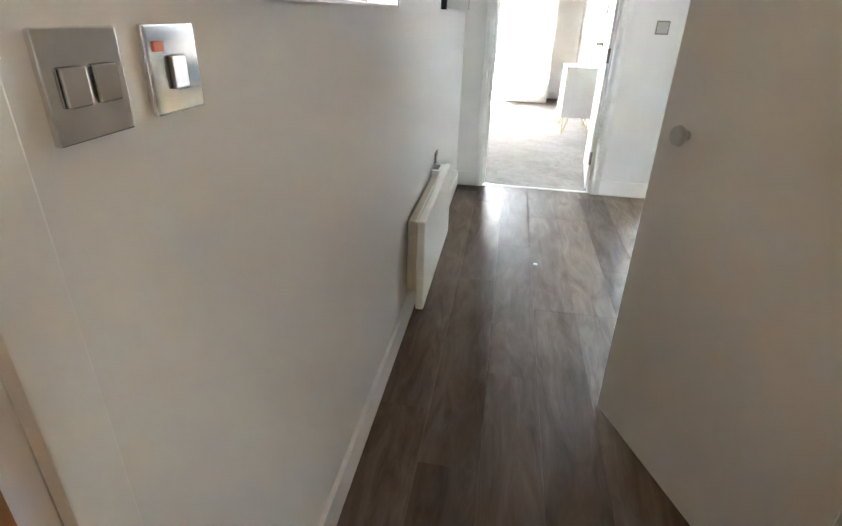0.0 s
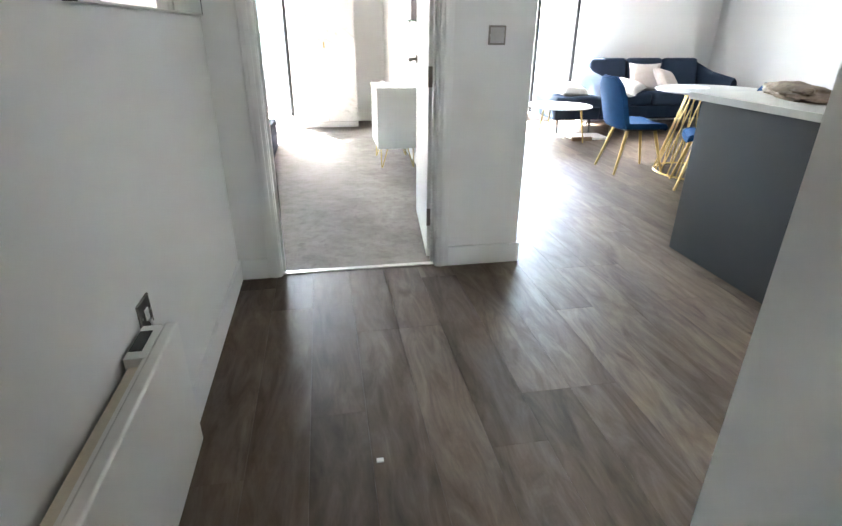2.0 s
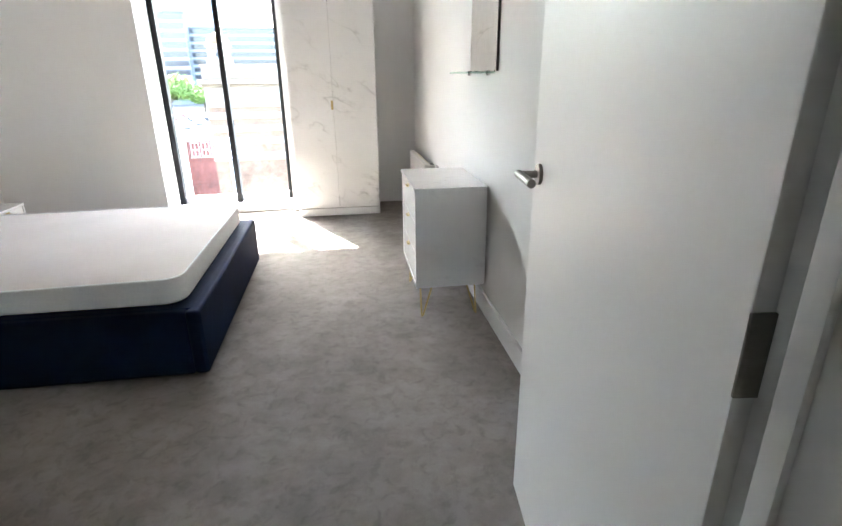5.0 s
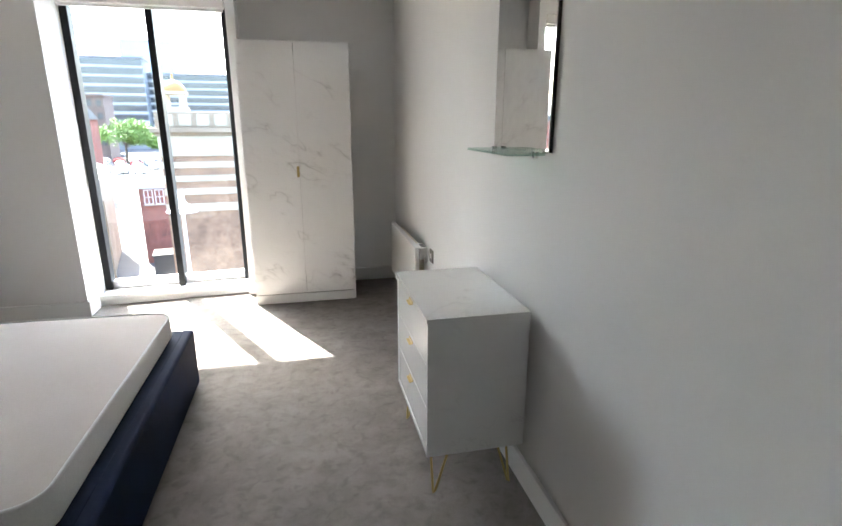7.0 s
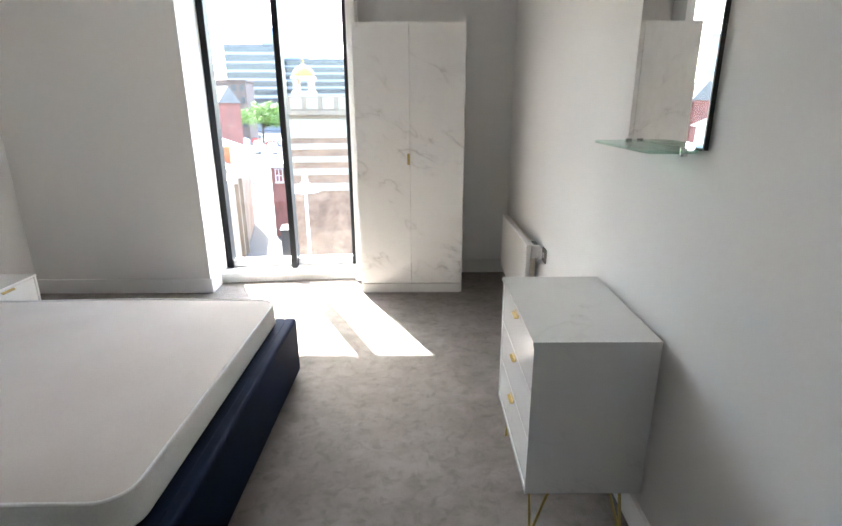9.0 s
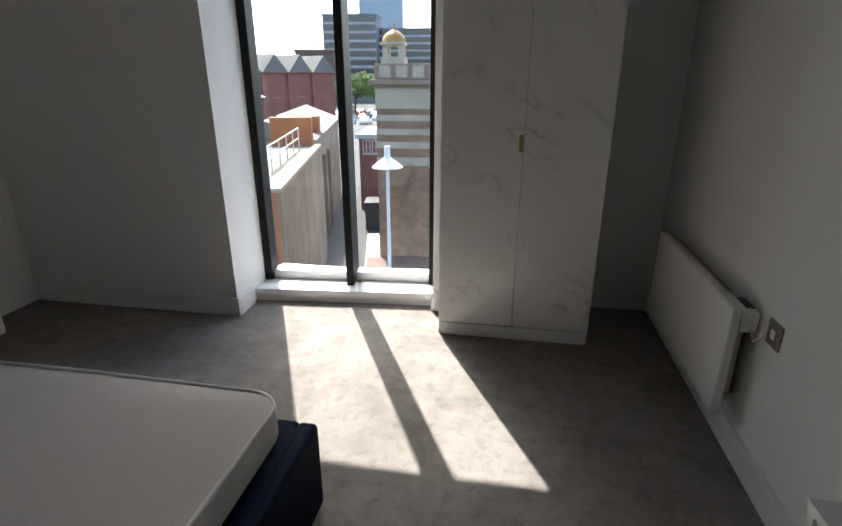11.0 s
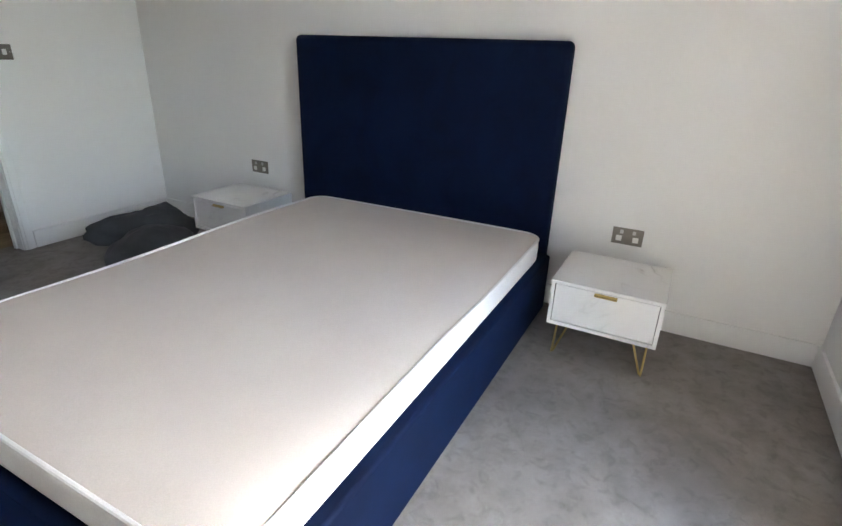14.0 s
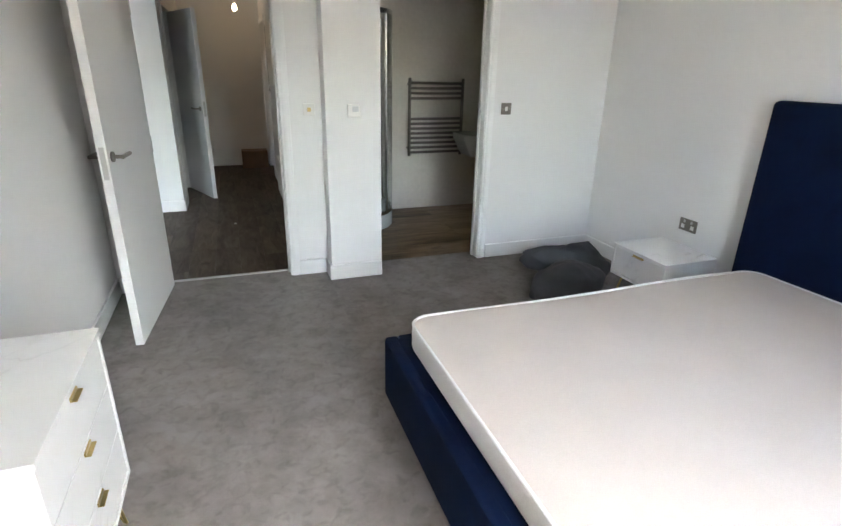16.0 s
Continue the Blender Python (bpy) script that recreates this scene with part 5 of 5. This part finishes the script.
for x0, y0, x1, y1 in ((-0.9, 2.0, -0.9, 11.0), (-9.0, 2.0, -0.9, 2.0)):
    for z in (0.55, 1.05):
        part("rail", rod(bmesh.new(), (x0, y0, z), (x1, y1, z), 0.03, n=8), M_GALV, rl)
    for i in range(6):
        f = i / 5
        x, y = x0 + (x1 - x0) * f, y0 + (y1 - y0) * f
        part("post", rod(bmesh.new(), (x, y, 0), (x, y, 1.08), 0.03, n=8), M_GALV, rl)

b2 = thing("rear_building", pose(-7.41, 18.0, GROUND, 0, 0, TURN) @ Matrix.Translation((-0.4, 12.2, 0)), "weathered rendered building with brick gable and low roofs along the lane", "building")
part("wall", boxes((-5.5, 0, 0, 0.0, 18.0, 6.9)), M_RENDER_BEIGE, b2, smooth=False)
part("gable", boxes((-2.2, -0.05, 6.2, 0.05, 0.55, 8.2), (-1.6, 3.6, 6.8, 0.04, 4.4, 8.0)), M_BRICK_O, b2, "orange brick gable and chimney", smooth=False)
bm = bmesh.new()
for y0, y1 in ((0.6, 3.5), (4.5, 18.0)):
    vs = [bm.verts.new(p) for p in ((-5.7, y0, 6.9), (0.2, y0, 6.9), (0.2, y1, 6.9), (-5.7, y1, 6.9), (-2.7, y0, 8.0), (-2.7, y1, 8.0))]
    for q in ((0, 1, 4), (2, 3, 5), (1, 2, 5, 4), (3, 0, 4, 5), (3, 2, 1, 0)):
        bm.faces.new([vs[i] for i in q])
part("roof", bm, M_SLATE, b2, "grey slate pitched roofs", smooth=False)
for y in (2.0, 4.8, 7.6):
    part("buttress", boxes((0.0, y - 0.2, 0, 0.25, y + 0.2, 5.5)), M_RENDER_BEIGE, b2, smooth=False)
structure("lane", boxes((-7.6, 16.0, GROUND, -2.5, 60, GROUND + 0.03)), M_LANE, "worn concrete back lane", "road")
lw = thing("yard_wall", pose(-4.6, 19.0, GROUND, 0, 0, TURN), "pale stone boundary wall beside the lane", "wall")
part("masonry", boxes((-0.25, 0, 0, 0.25, 9.0, 2.2)), M_STONE, lw, smooth=False)
part("coping", boxes((-0.32, -0.05, 2.2, 0.32, 9.05, 2.34), bevel=0.02), M_STONE, lw, smooth=False)
lowroof = thing("low_brick_roof", pose(-3.6, 15.2, GROUND, 0, 0, TURN), "low brown flat roof below the windows", "building")
part("wall", boxes((0, 0, 0, 9, 5.6, 3.4)), M_BRICK_B, lowroof, smooth=False)
part("roof", boxes((-0.15, -0.15, 3.4, 9.1, 5.7, 3.55)), M_BRICK_D, lowroof, smooth=False)
hd = thing("hedge", pose(-5.6, 17.2, GROUND, 0, 0, TURN), "low green shrubs at the lane's edge", "hedge")


def leaf_cloud(name, parent, centres, count, size, seed):
    rng = random.Random(seed)
    verts, faces = [], []
    for cx, cy, cz, r in centres:
        for _ in range(count):
            d = Vector((rng.gauss(0, 1), rng.gauss(0, 1), rng.gauss(0, 1))).normalized() * r * rng.uniform(0.45, 1.08)
            c = Vector((cx, cy, cz)) + d
            a = Vector((rng.gauss(0, 1), rng.gauss(0, 1), rng.gauss(0, 1))).normalized() * size * rng.uniform(0.6, 1.3)
            b = a.orthogonal().normalized() * a.length * rng.uniform(0.5, 0.8)
            k = len(verts)
            verts += [c - a, c + b, c + a, c - b]
            faces.append((k, k + 1, k + 2, k + 3))
    me = bpy.data.meshes.new(name)
    me.from_pydata([tuple(v) for v in verts], [], faces)
    me.materials.append(M_LEAF)
    ob = new(name, me)
    ob.parent = parent
    return ob


leaf_cloud("foliage", hd, [(0.5 * i, 0.15 * math.sin(i), 0.5, 0.6) for i in range(8)], 120, 0.10, 5)

# striped tower with gilded dome
tw = thing("striped_tower", pose(-4.66, 21.0, GROUND, 0, 0, 4) @ Matrix.Diagonal((1, 1, 0.985, 1)), "brown brick tower banded with pale stone under a gilded cupola", "tower")
part("shaft", boxes((0.0, 0.0, 0, 5.6, 4.5, 10.2)), M_BRICK_B, tw, smooth=False)
for z, h in ((7.28, 0.30), (7.92, 0.24), (8.42, 0.22), (8.92, 0.22), (9.36, 0.72)):
    part("stone_band", boxes((-0.03, -0.03, z, 5.63, 4.53, z + h)), M_STONE, tw, smooth=False)
part("cornice", boxes((-0.22, -0.22, 10.2, 5.8, 4.7, 10.38), (-0.10, -0.10, 10.08, 5.7, 4.6, 10.2), bevel=0.02), M_RENDER_BEIGE, tw, smooth=False)
part("parapet", boxes((-0.05, -0.05, 10.38, 5.65, 4.55, 10.92), bevel=0.02), M_RENDER_BEIGE, tw, smooth=False)
for i in range(9):
    part("baluster_panel", boxes((0.15 + 0.6 * i, -0.09, 10.45, 0.55 + 0.6 * i, -0.05, 10.85)), M_STONE, tw, smooth=False)
cup = part("cupola", boxes((0.16, 0.2, 10.92, 1.02, 1.06, 11.12), (0.22, 0.26, 11.12, 0.40, 0.44, 11.55), (0.78, 0.26, 11.12, 0.96, 0.44, 11.55), (0.22, 0.82, 11.12, 0.40, 1.0, 11.55), (0.78, 0.82, 11.12, 0.96, 1.0, 11.55), (0.16, 0.2, 11.55, 1.02, 1.06, 11.66), bevel=0.01), M_STONE, tw, smooth=False)
part("dome", lathe(bmesh.new(), [(0.40, 11.66), (0.42, 11.74), (0.36, 11.88), (0.22, 12.0), (0.06, 12.08), (0.03, 12.2), (0.05, 12.26), (0.01, 12.32)], 24, (0.59, 0.63, 0)), M_GILT, cup, "gilded onion dome")

sl = thing("street_lamp", pose(-2.61, 14.06, GROUND + 0.05), "white street lamp with a conical shade on a tall pole", "street lamp")
part("pole", rod(bmesh.new(), (0, 0, 0), (0, 0, 8.3), 0.055, 0.04, 14), M_LAMPWHITE, sl)
part("shade", lathe(bmesh.new(), [(0.36, 8.22), (0.37, 8.25), (0.23, 8.36), (0.11, 8.44), (0.075, 8.50), (0.07, 8.72), (0.05, 8.74)], 24), M_LAMPWHITE, sl, "white conical shade")
part("lens", lathe(bmesh.new(), [(0.08, 8.17), (0.14, 8.19), (0.16, 8.219)], 20), M_PLASTIC, sl)

# small red bay building beyond the lane
sd = thing("bay_building", pose(-11.66, 42, GROUND, 0, 0, 6), "small red brick building with a white flat roof and bay windows", "building")
part("wall", boxes((0, 0, 0, 3.6, 6, 5.7)), M_BRICK_R, sd, smooth=False)
part("roof", boxes((-0.2, -0.3, 5.7, 3.8, 6.2, 6.05)), M_RENDER_W, sd, smooth=False)
for x in (0.6, 1.35, 2.1, 2.85):
    facade_window(sd, x, 4.5, 0.62, 1.1, bars=(2, 2))
lc = thing("parked_container", pose(-9.6, 36, GROUND, 0, 0, 10), "dark green skip container standing in the yard", "container")
part("body", boxes((0, 0, 0, 3.6, 1.8, 1.9), bevel=0.03), M_DARKPLASTIC, lc, smooth=False)
part("rim", boxes((-0.06, -0.06, 1.9, 3.66, 1.86, 2.0)), M_DARKPLASTIC, lc, smooth=False)

# white house with hipped slate roof
wh = thing("white_house", pose(-26.7, 36.5, GROUND, 0, 0, TURN), "white rendered house with a hipped slate roof", "house")
part("wall", boxes((0, 0, 0, 7.2, 8, 8.6)), M_RENDER_W, wh, smooth=False)
bm = bmesh.new()
vs = [bm.verts.new(p) for p in ((-0.4, -0.4, 8.6), (7.6, -0.4, 8.6), (7.6, 8.4, 8.6), (-0.4, 8.4, 8.6), (3.6, 2.6, 10.9), (3.6, 5.4, 10.9))]
for q in ((0, 1, 4), (1, 2, 5, 4), (2, 3, 5), (3, 0, 4, 5), (3, 2, 1, 0)):
    bm.faces.new([vs[i] for i in q])
part("roof", bm, M_SLATE, wh, "grey slate hipped roof", smooth=False)
part("drainpipe", rod(bmesh.new(), (5.6, -0.08, 0), (5.6, -0.08, 8.5), 0.07, n=8), M_DARKPLASTIC, wh)
for x in (1.2, 3.4):
    facade_window(wh, x, 5.9, 0.9, 1.4)

# red brick terrace with saw-tooth gables
rt = thing("red_terrace", pose(-44.0, 52.0, GROUND, 0, 0, TURN + 46), "red brick block with a row of saw-tooth slate gables", "building")
part("wall", boxes((0, 0, 0, 34, 12, 10.8)), M_BRICK_R, rt, smooth=False)
for i in range(8):
    x = 4.25 * i
    bm = bmesh.new()
    vs = [bm.verts.new(p) for p in ((x, -0.3, 10.8), (x + 4.25, -0.3, 10.8), (x + 4.25, 12.3, 10.8), (x, 12.3, 10.8), (x + 2.1, -0.3, 13.2), (x + 2.1, 12.3, 13.2))]
    for q in ((1, 2, 5, 4), (3, 0, 4, 5), (0, 1, 4), (2, 3, 5), (3, 2, 1, 0)):
        bm.faces.new([vs[j] for j in q])
    part("gable_roof", bm, M_SLATE, rt, smooth=False)
    part("pier", boxes((x - 0.25, -0.35, 0, x + 0.25, 0.0, 10.6)), M_BRICK_R, rt, smooth=False)
    for z in (7.6, 4.6):
        facade_window(rt, x + 2.1, z, 1.3, 1.7, bars=(2, 2), mat=M_BRICK_D)


def block(name, x, y, w, d, h, mat, rows, cols, label, ang=0.0, win=(0.55, 0.5), band=False, wmat=M_PANE):
    root = thing(name, pose(x, y, GROUND, 0, 0, ang), label, "building")
    part("wall", boxes((0, 0, 0, w, d, h)), mat, root, smooth=False)
    part("roof", boxes((-0.3, -0.3, h, w + 0.3, d + 0.3, h + 0.6)), mat, root, smooth=False)
    cw, rh = w / cols, h / rows
    for r in range(rows // 3, rows):
        if band:
            part("window_band", boxes((0.4, -0.12, r * rh + rh * 0.35, w - 0.4, -0.02, r * rh + rh * 0.85)), wmat, root, smooth=False)
            part("spandrel", boxes((0, -0.25, r * rh, w, -0.02, r * rh + rh * 0.22)), M_CONCRETE_L if wmat is M_PANE else mat, root, smooth=False)
        else:
            for c in range(cols):
                part("window", boxes((c * cw + cw * (1 - win[0]) / 2, -0.1, r * rh + rh * 0.25, c * cw + cw * (1 + win[0]) / 2, -0.02, r * rh + rh * (0.25 + win[1]))), wmat, root, smooth=False)
    return root


block("brown_block", -66, 160, 14, 14, 17.3, M_BRICK_D, 5, 6, "dull brown brick office block with square windows", 8)
block("long_low_block", -92, 175, 34, 20, 15.0, M_BRICK_D, 4, 10, "long low brick block beyond the terrace", 10)
block("dark_office", -82, 230, 23, 18, 34.5, M_CONCRETE, 10, 9, "dark concrete office tower with banded floors", 6, band=True)
block("dark_office", -60, 240, 36, 18, 29.5, M_CONCRETE, 10, 12, "dark concrete office slab with banded floors", 4, band=True)
block("glass_tower", -86, 300, 24, 16, 50.0, M_TOWERBLUE, 14, 6, "pale blue glazed tower in the distance", 5, band=True, wmat=M_TOWERBLUE)
block("glass_tower", -215, 300, 34, 18, 66.0, M_TOWERBLUE, 18, 12, "white and blue apartment tower in the distance", 20, wmat=M_RENDER_W)
block("glass_tower", -178, 310, 16, 16, 48.0, M_TOWERBLUE, 12, 6, "pale blue glazed tower in the distance", 20, band=True, wmat=M_TOWERBLUE)


def tree(at, h, r, seed, label):
    root = thing("tree", at, label, "tree", "trees")
    rng = random.Random(seed)
    bm = bmesh.new()
    rod(bm, (0, 0, 0), (0.2, 0.1, h * 0.45), 0.35, 0.22, 10)
    for i in range(6):
        a = 2 * math.pi * i / 6 + rng.uniform(-0.3, 0.3)
        rod(bm, (0.2, 0.1, h * (0.32 + 0.02 * i)), (r * 0.6 * math.cos(a), r * 0.6 * math.sin(a), h * rng.uniform(0.55, 0.78)), 0.14, 0.04, 7)
    part("trunk", bm, M_BARK, root)
    cs = []
    for _ in range(30):
        a, q, zz = rng.uniform(0, 2 * math.pi), rng.uniform(0.1, 0.85) ** 0.6, rng.uniform(-0.55, 0.6)
        k = math.sqrt(max(0.1, 1 - zz * zz))
        cs.append((r * q * k * math.cos(a), r * q * k * math.sin(a), h * 0.66 + h * 0.30 * zz, r * rng.uniform(0.22, 0.36)))
    leaf_cloud("crown", root, cs, 150, 0.30, seed + 1)
    return root


tree(pose(-44.7, 150, GROUND), 12.0, 6.0, 11, "broad bright green tree beyond the car park")
tree(pose(-37.2, 154, GROUND), 9.5, 4.0, 12, "small green tree behind the tower")


def car(at, paint, label):
    root = thing("parked_car", at, label, "car", "parked cars")
    bm = bmesh.new()
    prof = [(-2.1, 0.35), (-2.15, 0.75), (-1.95, 0.95), (-1.35, 1.02), (-0.75, 1.45), (0.65, 1.48), (1.45, 1.05), (2.05, 0.90), (2.15, 0.6), (2.1, 0.35)]
    a = [bm.verts.new((x, -0.86 + 0.12 * (z > 1.1), z)) for x, z in prof]
    b = [bm.verts.new((x, 0.86 - 0.12 * (z > 1.1), z)) for x, z in prof]
    bm.faces.new(a)
    bm.faces.new(b)
    for i in range(len(prof)):
        j = (i + 1) % len(prof)
        bm.faces.new((a[i], a[j], b[j], b[i]))
    part("body", bm, paint, root)
    for s in (-1, 1):
        part("side_window", boxes((-1.0, s * 0.80 - 0.03, 1.06, 1.0, s * 0.80 + 0.03, 1.36)), M_PANE, root, smooth=False)
    part("windscreen", boxes((0.85, -0.66, 1.10, 1.25, 0.66, 1.36)), M_PANE, root, smooth=False)
    for x in (-1.35, 1.35):
        for s in (-1, 1):
            part("wheel", rod(bmesh.new(), (x, s * 0.78, 0.32), (x, s * 0.90, 0.32), 0.32, n=14), M_TYRE, root)
    return root


rng = random.Random(21)
CAR_WORDS = ("white", "silver", "dark", "red")
protos = [None] * 4
for r in range(4):
    for c in range(9):
        k = rng.choice((0, 0, 1, 1, 2, 3))
        m = pose(-62 + 3.6 * c + rng.uniform(-0.3, 0.3), 120 + 11 * r + rng.uniform(-0.4, 0.4), GROUND, 0, 0, 90 + rng.uniform(-3, 3))
        if protos[k] is None:
            protos[k] = car(m, CAR_PAINTS[k], CAR_WORDS[k] + " hatchback parked in the open car park")
        else:
            copy_thing(protos[k], m)

# ---- floor boards, piece by piece ----
_planks = {}


def plank(parent, x0, y0, x1, y1, mat):
    w, d = round(x1 - x0, 3), round(y1 - y0, 3)
    key = (w, d, mat.name)
    if key not in _planks:
        g, c, z0, z1 = 0.0003, 0.0006, -0.012, 0.0
        vs = [(g, g, z0), (w - g, g, z0), (w - g, d - g, z0), (g, d - g, z0), (g, g, z1 - c), (w - g, g, z1 - c), (w - g, d - g, z1 - c), (g, d - g, z1 - c),
              (g + c, g + c, z1), (w - g - c, g + c, z1), (w - g - c, d - g - c, z1), (g + c, d - g - c, z1)]
        fs = [(0, 1, 5, 4), (1, 2, 6, 5), (2, 3, 7, 6), (3, 0, 4, 7), (4, 5, 9, 8), (5, 6, 10, 9), (6, 7, 11, 10), (7, 4, 8, 11), (8, 9, 10, 11)]
        me = bpy.data.meshes.new("plank")
        me.from_pydata(vs, [], fs)
        me.materials.append(mat)
        _planks[key] = me
    ob = new("plank", _planks[key])
    ob.parent = parent
    ob.matrix_basis = pose(x0, y0, 0)


def lay(parent, x0, y0, x1, y1, along, width, length, mat, seed):
    rng = random.Random(seed)
    k = 0
    lo, hi = (x0, x1) if along == "y" else (y0, y1)
    s0, s1 = (y0, y1) if along == "y" else (x0, x1)
    p = lo
    while p < hi - 0.01:
        q = min(p + width, hi)
        s = s0 - round(rng.choice((0.15, 0.4, 0.65, 0.9, 1.1)) * length / 1.3, 2)
        while s < s1 - 0.005:
            a, b = max(s, s0), min(s + length, s1)
            if b - a > 0.02:
                plank(parent, *((p, a, q, b) if along == "y" else (a, p, b, q)), mat)
            s += length
        p = q


wf = tagged(part("floor_hall", boxes((HW, -4.80, -0.016, 1.308, -0.02, -0.012)), M_DARKPLASTIC, smooth=False), "grey-brown oak effect plank floor in the hall", "floor", kind="structure")
lay(wf, HW, -4.80, 1.308, -0.02, "y", 0.191, 1.25, M_PLANK, 4)
lf = tagged(part("floor_living", boxes((1.308, KS, -0.016, LE, 4.98, -0.012)), M_DARKPLASTIC, smooth=False), "grey-brown oak effect plank floor in the living room", "floor", kind="structure")
lay(lf, 1.308, KS, LE, 4.98, "y", 0.191, 1.25, M_PLANK, 5)
ef = tagged(part("floor_ensuite", boxes((XW, -1.56, -0.016, HW - 0.14, 0.005, -0.012)), M_DARKPLASTIC, smooth=False), "brown oak effect plank floor in the ensuite", "floor", kind="structure")
lay(ef, XW, -1.56, HW - 0.14, 0.005, "x", 0.18, 1.1, M_PLANK_X, 6)
